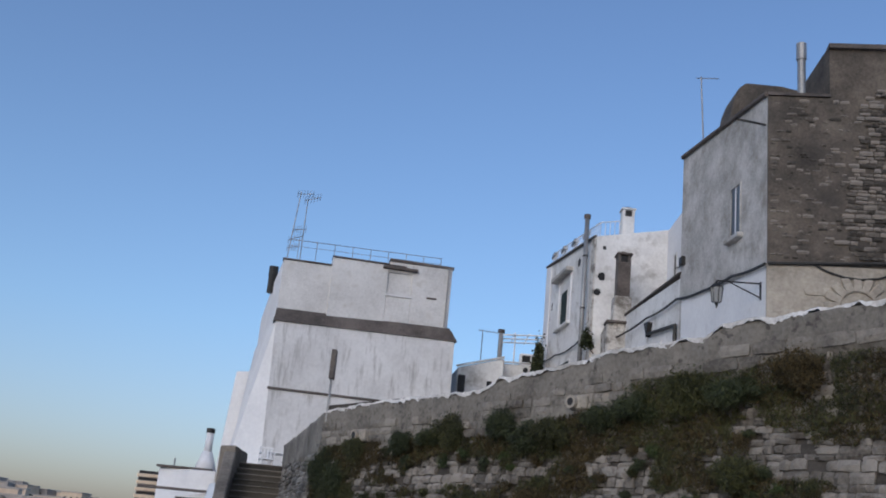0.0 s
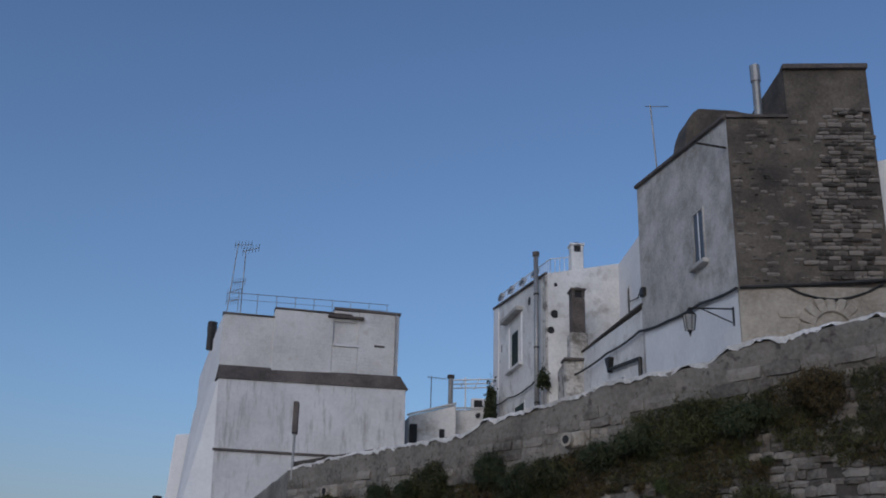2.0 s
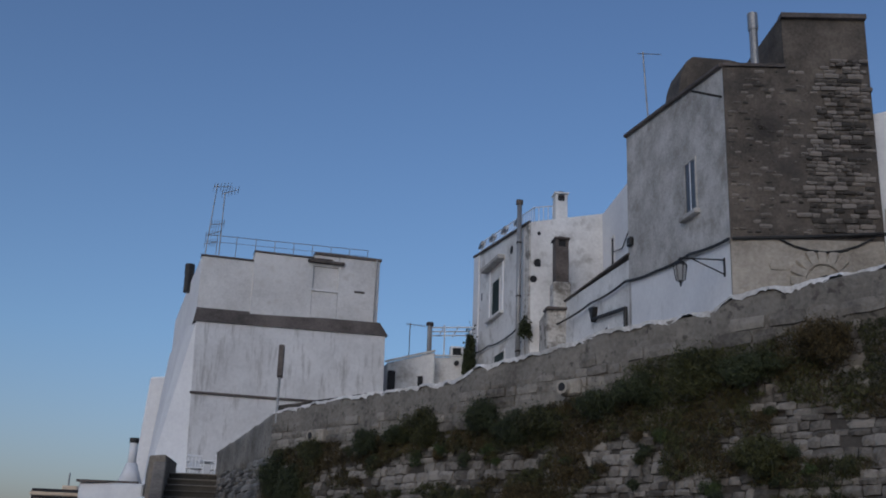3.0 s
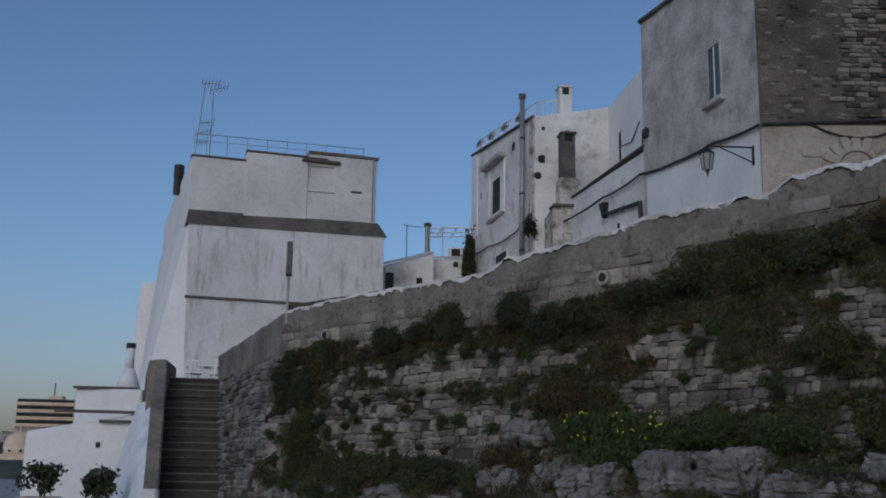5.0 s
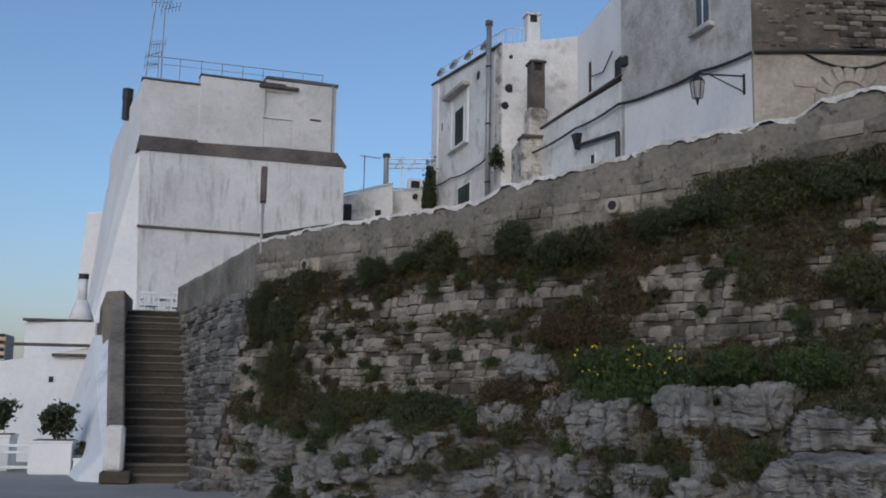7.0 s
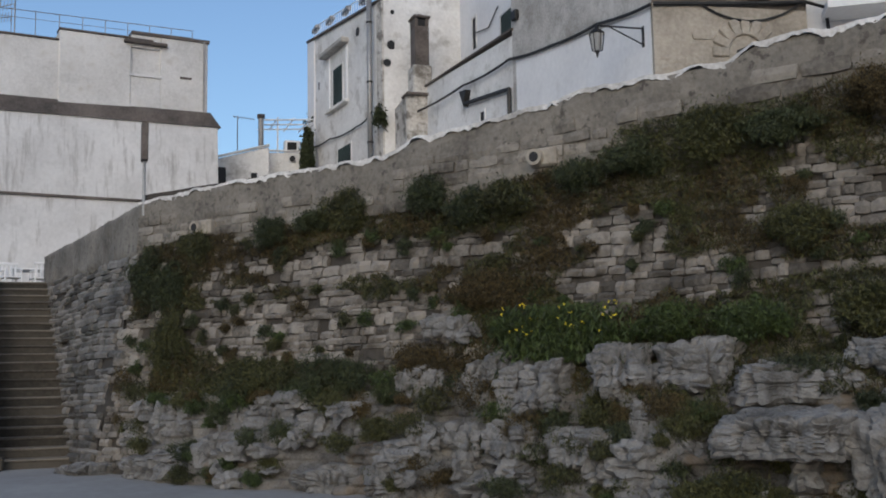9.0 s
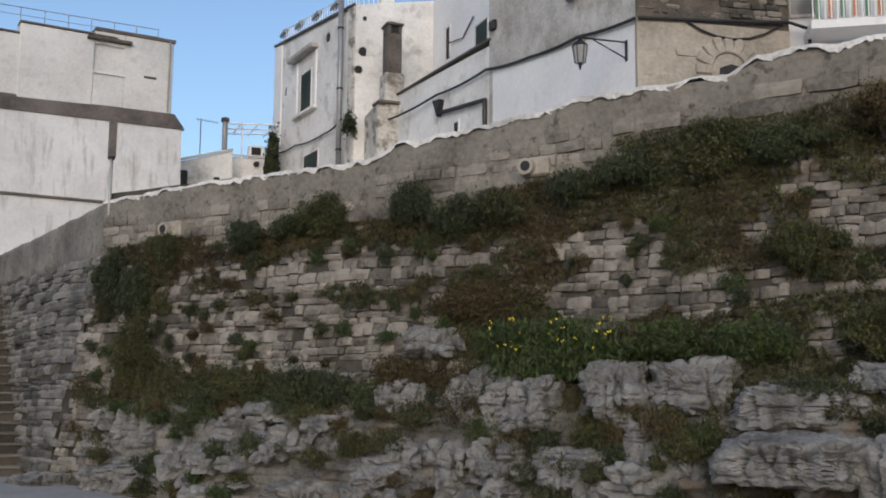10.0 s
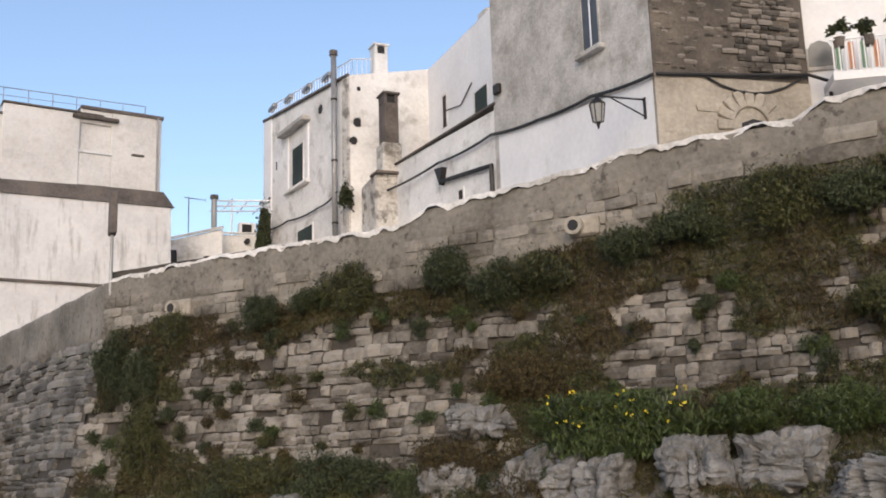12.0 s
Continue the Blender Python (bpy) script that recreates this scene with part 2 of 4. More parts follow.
def along(a, b):
    """A wall's frame: x from a to b, z up, y out to the right of that way."""
    d = Vector((b[0] - a[0], b[1] - a[1], 0)).normalized()
    m = Matrix((d, (d.y, -d.x, 0), (0, 0, 1))).transposed().to_4x4()
    return Matrix.Translation((a[0], a[1], 0)) @ m


def cable(points, r, mat, sag=0.0):
    pts = []
    for a, b in zip(points[:-1], points[1:]):
        for i in range(6):
            k = i / 6
            p = Vector(a).lerp(Vector(b), k)
            p.z -= sag * 4 * k * (1 - k)
            pts.append(p)
    pts.append(Vector(points[-1]))
    bm = bmesh.new()
    rings = []
    for i, p in enumerate(pts):
        d = (pts[min(i + 1, len(pts) - 1)] - pts[max(i - 1, 0)]).normalized()
        a = d.cross(Vector((0, 1, 0.01))).normalized()
        b = d.cross(a)
        rings.append([bm.verts.new(p + (a * math.cos(k * math.pi / 3) + b * math.sin(k * math.pi / 3)) * r) for k in range(6)])
    for g, h in zip(rings[:-1], rings[1:]):
        for k in range(6):
            bm.faces.new((g[k], g[(k + 1) % 6], h[(k + 1) % 6], h[k]))
    bm.faces.new(rings[0][::-1])
    bm.faces.new(rings[-1])
    return bm


def leaves(name, centres, size, mat, parent=None, seed=1, upright=0.0, aspect=1.8):
    """Many small bent leaves, one at each centre."""
    rng = np.random.default_rng(seed)
    c = np.asarray(centres, float)
    n = len(c)
    d = rng.normal(size=(n, 3))
    d[:, 2] += upright
    d /= np.linalg.norm(d, axis=1)[:, None]
    s = np.cross(d, rng.normal(size=(n, 3)))
    s /= np.linalg.norm(s, axis=1)[:, None] + 1e-9
    k = size * rng.uniform(0.6, 1.4, n)[:, None]
    nrm = np.cross(d, s) * k * 0.25
    v = np.empty((n, 4, 3))
    v[:, 0] = c - d * k * aspect / 2
    v[:, 1] = c + s * k * 0.5 + nrm
    v[:, 2] = c + d * k * aspect / 2
    v[:, 3] = c - s * k * 0.5 + nrm
    i = np.arange(n)[:, None] * 4
    f = np.concatenate([i + [0, 1, 2], i + [0, 2, 3]])
    me = bpy.data.meshes.new(name)
    me.from_pydata(v.reshape(-1, 3).tolist(), [], f.tolist())
    me.materials.append(mat)
    ob = new(name, me)
    if parent:
        ob.parent = parent
    return ob


def clump(rng, n, rx, ry, rz, puffs=9):
    """Points of an uneven crown about the origin, resting at z 0."""
    pc = rng.normal(size=(puffs, 3))
    pc /= np.linalg.norm(pc, axis=1)[:, None]
    pc *= rng.uniform(0.25, 0.72, (puffs, 1))
    pr = rng.uniform(0.22, 0.5, puffs)
    w = rng.integers(0, puffs, n)
    q = rng.normal(size=(n, 3))
    q /= np.linalg.norm(q, axis=1)[:, None]
    p = pc[w] + q * (pr[w] * rng.uniform(0.55, 1.05, n))[:, None]
    stray = rng.random(n) < 0.16
    p[stray] *= rng.uniform(1.0, 1.5, (int(stray.sum()), 1))
    return (p * [rx, ry, rz]) + [0, 0, rz]


# ---- the retaining wall's frame ----
BEND = (-2.35, 24.65)
WALL = along(BEND, (BEND[0] + 0.605, BEND[1] - 0.796))
SIDE_TOP = (-4.2, 32.6)
SIDE = along(SIDE_TOP, BEND)
SIDE_LEN = (Vector(SIDE_TOP) - Vector(BEND)).length
TOPS = ((-0.3, 4.70), (1.2, 4.77), (2.8, 4.83), (5.5, 4.83), (5.75, 4.88), (6.15, 5.03), (7.2, 5.09), (8.4, 5.19), (8.95, 5.30), (10.9, 5.33), (11.25, 5.49), (12.8, 5.53), (30, 5.7))
LOWS = ((-0.3, 3.85), (1.2, 3.9), (4.6, 3.95), (6.8, 4.0), (7.7, 4.2), (9.1, 4.32), (9.5, 4.7), (10.6, 4.75), (11.6, 4.72), (12.6, 4.95), (30, 5.1))


def at(table, u):
    return float(np.interp(u, [p[0] for p in table], [p[1] for p in table]))


def batter(z):
    return max(0.0, 4.0 - z) * 0.22


# ---- ground ----
bm = bmesh.new()
for sx, sy in ((-2500, -2500), (2500, -2500), (2500, 3500), (-2500, 3500)):
    bm.verts.new((sx, sy, 0))
bm.faces.new(bm.verts)
tagged(part("ground", bm, M_road), "pale worn concrete paving at the foot of the wall", "ground", kind="structure")
bm = column([(0.9, 18.2), (0.95, 18.12), (-2.4, 16.3), (-2.45, 16.38)], -0.02, 0.006)
tagged(part("gutter", bm, M_band), "dark joint line across the paving", "ground", kind="structure")
bm = column([(-2.35, 25.2), (6.2, 14.2), (18, 0), (40, 0), (40, 60), (-4, 60), (-4.2, 33)], 0.1, [4.2, 4.5, 4.8, 6.5, 8, 7, 4.0])
tagged(part("terrace_ground", bm, M_road), "paved upper street behind the retaining wall", "ground", kind="structure")

# ---- retaining wall: battered core, plaster parapet, lime crest ----
wall = thing("wall_retaining", None, "old limestone retaining wall with a rough plastered parapet", "wall", kind="structure")


def surface(frame_m, us, zs, fn, mat, name, parent, lo=lambda z: -1e9, hi=lambda z: 1e9):
    """A relief sheet over u and z that stands out by fn(u, z)."""
    vs = [frame_m @ Vector((min(max(u, lo(z)), hi(z)), fn(u, z), z)) for z in zs for u in us]
    n = len(us)
    fs = [(j * n + i, j * n + i + 1, (j + 1) * n + i + 1, (j + 1) * n + i) for j in range(len(zs) - 1) for i in range(n - 1)]
    me = bpy.data.meshes.new(name)
    me.from_pydata(vs, [], fs)
    me.materials.append(mat)
    me.shade_smooth()
    ob = new(name, me)
    if parent:
        ob.parent = parent
    return ob


def bumps(p, k, amp):
    return amp * noise.fractal(Vector(p) * k, 1.0, 2.0, 4)


CORNER = 0.213


def core_out(u, z):
    return batter(z) - 0.05 + bumps((u, 3.1, z), 1.3, 0.05)


surface(WALL, np.linspace(-1.2, 20, 160), np.linspace(-0.1, 4.9, 40), core_out, M_core, "core", wall, lo=lambda z: -CORNER * batter(z))
surface(SIDE, np.linspace(-0.5, SIDE_LEN + 1.0, 60), np.linspace(-0.1, 4.5, 40), core_out, M_core, "core", wall, hi=lambda z: SIDE_LEN + CORNER * batter(z))


def parapet(frame_m, u0, u1, n, tops, lows):
    """The plastered upper wall with an uneven crest, a solid 0.45 m thick."""
    bm = bmesh.new()
    us = np.linspace(u0, u1, n)
    rows = []
    for u in us:
        t, l = at(tops, u) + bumps((u, 7, 0), 2.1, 0.025), at(lows, u) + bumps((u, 9, 0), 1.7, 0.10)
        ring = []
        for k in np.linspace(0, 1, 9):
            z = l + (t - l) * k
            ring.append((u, 0.05 + bumps((u, 1.0, z), 1.2, 0.04) + bumps((u, 5.0, z), 5, 0.012), z))
        ring += [(u, -0.02, t + 0.03), (u, -0.42, t + 0.03), (u, -0.45, l - 0.4), (u, -0.1, l - 0.2)]
        rows.append([bm.verts.new(frame_m @ Vector(p)) for p in ring])
    for a, b in zip(rows[:-1], rows[1:]):
        for i in range(len(a)):
            j = (i + 1) % len(a)
            bm.faces.new((a[i], b[i], b[j], a[j]))
    bm.faces.new(rows[0][::-1])
    bm.faces.new(rows[-1])
    return bm


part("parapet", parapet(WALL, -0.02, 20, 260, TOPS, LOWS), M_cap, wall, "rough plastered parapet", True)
SIDE_TOPS, SIDE_LOWS = ((0, 4.62), (3.6, 4.64), (SIDE_LEN, 4.70)), ((0, 3.9), (SIDE_LEN, 3.85))
part("parapet", parapet(SIDE, 0, SIDE_LEN + 0.02, 100, SIDE_TOPS, SIDE_LOWS), M_cap, wall, "grey plastered parapet beside the stairs", True)
bm = bmesh.new()
rows = []
for u in np.linspace(-0.05, 20, 700):
    t = at(TOPS, u) + bumps((u, 7, 0), 2.1, 0.025)
    e = bumps((u, 2, 5), 3.0, 0.03) + bumps((u, 12, 5), 7.0, 0.012)
    rows.append([bm.verts.new(WALL @ Vector(p)) for p in ((u, 0.07 + e, t - 0.02 + 2.6 * e), (u, 0.05, t + 0.05 + e), (u, -0.25, t + 0.07 - e), (u, -0.48, t + 0.05), (u, -0.48, t - 0.05))])
for a, b in zip(rows[:-1], rows[1:]):
    for i in range(4):
        bm.faces.new((a[i], b[i], b[i + 1], a[i + 1]))
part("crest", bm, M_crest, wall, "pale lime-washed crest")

# ---- stairs ----
stairs = thing("stairs", None, "steep flight of worn dark stone steps with a parapet", "stairs", kind="structure")
N_STEP, RISE, RUN, FOOT = 22, 0.18, 0.312, 25.75
for i in range(N_STEP):
    xl = -4.82 - 0.042 * i
    # treads take a paler colour than risers and landing
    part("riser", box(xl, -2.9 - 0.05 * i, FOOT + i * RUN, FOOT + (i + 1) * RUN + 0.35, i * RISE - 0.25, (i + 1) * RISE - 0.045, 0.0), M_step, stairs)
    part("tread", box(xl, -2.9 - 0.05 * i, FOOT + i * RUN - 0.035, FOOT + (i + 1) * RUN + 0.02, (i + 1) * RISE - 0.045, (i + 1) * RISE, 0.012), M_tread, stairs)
part("landing", box(-6.2, -4.0, FOOT + N_STEP * RUN, 39.5, 3.0, N_STEP * RISE - 0.005, 0.0), M_step, stairs)
bm = bmesh.new()
hull8(bm, [(-5.12, 25.9, -0.1), (-4.78, 25.9, -0.1), (-5.5, 31.5, 2.6), (-5.85, 31.5, 2.6), (-5.12, 25.9, 1.0), (-4.8, 25.9, 1.0), (-5.5, 31.5, 4.28), (-5.85, 31.5, 4.28)])
part("parapet", bevelled(bm, 0.04), M_parapet, stairs, "brown stone parapet of the stairs")
bm = bmesh.new()
hull8(bm, [(-5.95, 31.3, 2.6), (-5.5, 31.3, 2.6), (-5.5, 33.6, 2.6), (-6.35, 33.6, 2.6), (-5.95, 31.3, 4.32), (-5.5, 31.3, 4.36), (-5.5, 33.6, 4.36), (-6.35, 33.6, 4.1)])
part("pier", bevelled(bm, 0.03), M_parapet, stairs, "dark stone pier at the head of the stairs")
part("post", box(-5.13, -4.76, 25.5, 25.88, 0.22, 1.12, 0.06), M_white, stairs, "whitewashed post at the foot of the stairs")
part("post_base", box(-5.18, -4.6, 25.4, 25.9, 0.0, 0.24, 0.03), M_step, stairs)

# ---- white house with a stained front, left of the view ----
LBF = along((-6.15, 39.38), (0.46, 40.49))


def house(name, label):
    return thing(name, None, label, "house")


def local(ob, m):
    ob.matrix_basis = m
    return ob


def wpart(name, bm, mat, parent, m, label="", smooth=False):
    return local(part(name, bm, mat, parent, label, smooth), m)


def window(parent, m, u0, u1, z0, z1, pane, frame_mat, deep=0.14, sill=None, bars=False):
    """A recessed window: reveal frame, pane and sill as parts of one window."""
    w = wpart("window", joined(box(u0 - 0.05, u0, -0.02, 0.03, z0, z1, 0), box(u1, u1 + 0.05, -0.02, 0.03, z0, z1, 0), box(u0 - 0.05, u1 + 0.05, -0.02, 0.03, z1, z1 + 0.06, 0)), frame_mat, parent, m)
    p = part("pane", box(u0, u1, -0.02, 0.008, z0, z1, 0.0), pane, w)
    if bars:
        for z in np.arange(z0 + 0.04, z1 - 0.05, 0.085):
            part("slat", box(u0 + 0.03, u1 - 0.03, 0.008, 0.022, z, z + 0.05, 0.0), pane, w)
    if sill:
        part("sill", box(u0 - sill, u1 + sill, -0.05, 0.16, z0 - 0.13, z0 - 0.01, 0.02), frame_mat, w)
    return w


lb = house("white_house", "tall whitewashed house with rain-streaked front and dark stone band")
wpart("wall", joined(box(0, 1.96, -7, 0.0, 10.0, 12.38, 0.03), box(0.1, 1.9, -7, -0.3, 12.3, 12.45, 0.0)), M_brick_white, lb, LBF)
nb = [box(1.9, 4.15, -7, 0.10, 10.0, 12.72, 0.03), box(5.1, 6.70, -7, 0.10, 10.0, 12.98, 0.03), box(4.15, 5.1, -7, 0.09, 10.0, 11.55, 0.0), box(4.15, 5.1, -7, 0.09, 12.45, 12.88, 0.0), box(4.15, 5.1, -7, 0.0, 11.5, 12.5, 0.0)]
for b in nb:
    wpart("wall", b, M_brick_white, lb, LBF)
wpart("lintel", joined(box(3.9, 5.3, 0.05, 0.26, 12.55, 12.66, 0.02), box(4.1, 4.85, 0.05, 0.2, 12.66, 12.74, 0.02)), M_band, lb, LBF, "broken dark stone lintel")
wpart("sill", box(4.1, 5.15, 0.05, 0.15, 11.46, 11.54, 0.01), M_streak, lb, LBF)
wpart("ledge", box(5.75, 6.15, 0.08, 0.14, 11.55, 11.62, 0.01), M_band, lb, LBF)
for b in (box(-0.04, 1.94, -0.4, 0.05, 12.38, 12.44, 0.01), box(1.88, 4.15, -0.4, 0.15, 12.72, 12.78, 0.01), box(4.15, 6.75, -0.4, 0.15, 12.88, 12.99, 0.01)):
    wpart("coping", b, M_band, lb, LBF, "dark stone coping")
bm = bmesh.new()
hull8(bm, [(-0.08, 0.34, 9.85), (7.1, 0.34, 9.95), (7.1, -5, 9.95), (-0.08, -5, 9.85), (0.0, 0.02, 10.42), (6.8, 0.12, 10.48), (6.8, -5, 10.48), (0.0, -5, 10.42)])
wpart("band", bm, M_band, lb, LBF, "dark lichen-covered sloping stone band")
bm = bmesh.new()
hull8(bm, [(0.25, 0.75, 2.5), (7.0, 0.75, 2.5), (7.0, -7, 2.5), (0.25, -7, 2.5), (0.02, 0.28, 9.86), (7.0, 0.28, 9.96), (7.0, -7, 9.96), (0.02, -7, 9.86)])
wpart("lower_wall", bm, M_streak, lb, LBF, "rain-streaked whitewashed lower front")
wpart("string_course", box(0.05, 6.6, 0.4, 0.53, 7.22, 7.3, 0.01), M_band, lb, LBF)
wpart("drainpipe", rod((6.55, 0.16, 10.5), (6.55, 0.16, 12.9), 0.03), M_zinc, lb, LBF)
# leaning left flank and buttress
bm = column([(-6.15, 39.4), (-6.15, 46), (-7.9, 46.5), (-6.75, 41.5)], 9.0, [12.36, 12.3, 11.4, 11.9])
part("side_wall", bm, M_clean, lb)
bm = bmesh.new()
hull8(bm, [(-7.6, 39.4, 2.5), (-5.7, 38.7, 2.5), (-5.7, 46, 2.5), (-8.6, 46, 2.5), (-6.6, 40.6, 9.9), (-6.08, 39.2, 9.9), (-6.08, 46, 9.9), (-7.9, 46, 9.9)])
part("buttress", bevelled(bm, 0.06), M_clean, lb, "white leaning buttress")
part("chimney", joined(rod((-6.85, 41.6, 11.5), (-6.85, 41.6, 12.2), 0.17), rod((-6.85, 41.6, 12.2), (-6.85, 41.6, 12.62), 0.19)), M_iron, lb, "black chimney pot")
bm = bmesh.new()
hull8(bm, [(-9.0, 46, 2), (-7.0, 46, 2), (-7.0, 51, 2), (-9.2, 51, 2), (-8.65, 46.5, 8.95), (-7.0, 46.5, 9.1), (-7.0, 51, 9.1), (-8.8, 51, 8.95)])
part("rear_wing", bevelled(bm, 0.05), M_clean, lb, "white rear wing")
rail = [rod((u, -0.3, 12.4 if u < 1.9 else 12.75), (u, -0.3, 13.35), 0.014, n=5) for u in np.arange(0.5, 6.4, 0.72)]
rail += [rod((0.1, -0.3, 13.3), (6.3, -0.3, 13.4), 0.014, n=5), rod((0.1, -0.3, 13.05), (6.3, -0.3, 13.15), 0.009, n=5)]
wpart("roof_rail", joined(*rail), M_zinc, lb, LBF, "thin metal roof rail")


def aerial(m, h, arms, label):
    a = thing("tv_aerial", m, label, "aerial", "aerials on the roofs")
    part("mast", rod((0, 0, 0), (0.0, 0, h), 0.022, n=6), M_zinc, a)
    for z, r, tilt in arms:
        dirv = Vector((math.cos(tilt), 0.3, math.sin(tilt) * 0.5)).normalized()
        c = Vector((0, 0, z))
        boom = part("boom", rod(c - dirv * r * 0.25, c + dirv * r, 0.014, n=5), M_zinc, a)
        for k in np.linspace(-0.2, 0.95, 6):
            q = c + dirv * r * k
            part("element", rod(q + Vector((0, -0.18, -0.1)), q + Vector((0, 0.18, 0.1)), 0.009, n=4), M_zinc, boom)
    return a


aerial(LBF @ pose(0.1, -0.6, 12.35, 0, 4, 0), 3.1, ((3.0, 0.55, 0.2), (1.05, 0.5, 0.7), (0.7, 0.4, 0.4)), "tall roof aerial with several booms")
aerial(LBF @ pose(0.62, -0.5, 12.35), 2.8, ((2.75, 0.55, 0.5), (1.5, -0.4, 0.2)), "tall thin roof aerial")
aerial(pose(7.2, 27.8, 13.7, 0, -3, 0), 2.3, ((2.25, 0.6, 0.35),), "thin leaning aerial on a roof edge")
aerial(pose(2.1, 45, 9.6), 2.0, ((1.95, 0.7, 0.0),), "thin aerial on a low roof")
aerial(pose(12.1, 25.5, 12.0), 1.9, ((1.85, 0.5, 0.3),), "thin metal aerial on a white roof")

# ---- road sign seen on edge, on the wall ----
sign = thing("road_sign", pose(-2.32, 24.62, 0), "road sign seen edge-on on a grey post above the wall", "sign")
part("post", rod((0, -0.1, 4.5), (0, -0.1, 6.2), 0.028), M_zinc, sign)
part("panel", box(-0.06, 0.06, -0.25, 0.05, 5.5, 6.2, 0.015), M_band, sign)

# ---- low white houses, pergola and cypress between the big houses ----
low = house("low_white_house", "low white flat-roofed house with dark openings")
part("wall", column([(1.1, 43.5), (3.0, 43.0), (3.0, 49), (0.6, 49)], 6, [9.55, 10.0, 10.0, 9.7], 0.04), M_white, low)
part("wall", column([(2.9, 43.8), (4.7, 43.4), (4.7, 48), (2.9, 48)], 6, 9.95, 0.04), M_white, low)
part("coping", rod((1.05, 43.45, 9.6), (3.0, 42.95, 10.05), 0.05), M_crest, low)
part("coping", rod((2.95, 43.7, 10.0), (4.7, 43.35, 10.0), 0.04), M_crest, low)
part("door", box(1.15, 1.45, 43.2, 43.5, 7.5, 9.2, 0.02), M_dark, low)
part("window", box(2.35, 2.55, 43.0, 43.3, 8.4, 9.0, 0.01), M_dark, low)
part("vent", rod((3.95, 43.4, 9.7), (3.95, 43.7, 9.7), 0.1), M_dark, low)
flue = thing("roof_flue", pose(2.85, 44, 9.4), "grey metal flue pipe on a low roof", "flue")
part("pipe", rod((0, 0, 0), (0, 0, 1.95), 0.1), M_zinc, flue)
part("cowl", rod((0, 0, 1.9), (0, 0, 2.05), 0.15), M_band, flue)
perg = thing("pergola", pose(3.1, 43.6, 9.9), "bare white metal pergola frame on a roof", "pergola")
for x in (0.35, 1.45):
    part("post", rod((x, 0.2, 0), (x, 0.2, 1.3), 0.03), M_plastic, perg)
for y in (0, 0.8, 1.6):
    part("beam", rod((-0.2, y, 1.25), (1.6, y - 0.3, 1.3), 0.03), M_plastic, perg)
for x in (0.3, 0.9, 1.5):
    part("rafter", rod((x, -0.2, 1.33), (x, 2.0, 1.33), 0.025), M_plastic, perg)
ac = thing("air_conditioner", pose(3.7, 43.7, 9.95), "white air conditioner box on a flat roof", "appliance")
part("casing", box(0, 0.6, 0, 0.35, 0.0, 0.5, 0.03), M_plastic, ac)
part("grille", box(0.1, 0.45, -0.01, 0.02, 0.1, 0.42, 0.0), M_dark, ac)
rng = np.random.default_rng(3)
cyp = thing("cypress_tree", pose(4.35, 42.7, 8.3), "narrow dark green cypress beside the house wall", "tree")
part("trunk", rod((0, 0, -0.6), (0, 0, 1.5), 0.06, 0.03), M_wood, cyp)
pts = clump(rng, 5000, 0.26, 0.3, 1.25, 14)
leaves("crown", pts, 0.07, M_leaf_dark, cyp, 4, 0.8)

# ---- white house with the terrace ----
MA, MB_, MC = (4.67, 43.9), (5.6, 36.5), (8.45, 36.9)
MW = along(MA, MB_)
ml = (Vector(MA) - Vector(MB_)).length
mb = house("terrace_house", "whitewashed old house with roof terrace, shutters and stained walls")
part("wall", column([MA, MB_, (9, 36.4), (9, 48), (6.5, 48)], 6, [14.42, 13.62, 14.25, 14.3, 14.42], 0.0), M_white, mb)
wpart("corner_strip", prism([(0, 6), (0.75, 6), (0.75, 14.25), (0, 14.34)], -0.01, 0.05), M_clean, mb, MW)
wpart("cornice", joined(*[rod((0, 0.05, 14.4), (ml, 0.05, 13.62), 0.06, n=6)]), M_band, mb, MW, "thin dark cornice")
window(mb, MW, 2.75, 3.72, 11.12, 12.52, M_green, M_white, sill=0.55, bars=True)
wpart("lintel", box(1.95, 4.35, -0.02, 0.3, 13.12, 13.3, 0.03), M_tower, mb, MW, "grey stone window hood")
for u in (2.3, 4.1):
    wpart("surround", box(u, u + 0.12, -0.02, 0.05, 11.1, 13.1, 0.01), M_clean, mb, MW)
window(mb, MW, 3.2, 4.5, 8.7, 9.5, M_green, M_white, bars=True)
wpart("hole", rod((5.2, -0.02, 13.22), (5.2, 0.015, 13.22), 0.17, n=7), M_dark, mb, MW)
wpart("slot", box(1.15, 1.25, -0.02, 0.01, 12.2, 12.5, 0), M_dark, mb, MW)
wpart("cable_run", cable([(0.1, 0.08, 10.2), (2.5, 0.08, 10.05), (5.2, 0.08, 9.9), (6.9, 0.2, 10.0)], 0.03, None, 0.08), M_iron, mb, MW, "dark cable along the wall")
fl = thing("wall_flue", MW @ pose(6.72, 0.2, 0), "tall grey metal flue pipe fixed to a wall", "flue")
part("pipe", rod((0, 0, 7.5), (0, 0, 14.55), 0.09, n=12), M_zinc, fl, smooth=True)
part("cowl", rod((0, 0, 14.5), (0, 0, 14.66), 0.13, n=12), M_band, fl)
for z in (9, 11, 13):
    part("clamp", rod((0, 0, z), (0, 0, z + 0.06), 0.105, n=12), M_iron, fl)
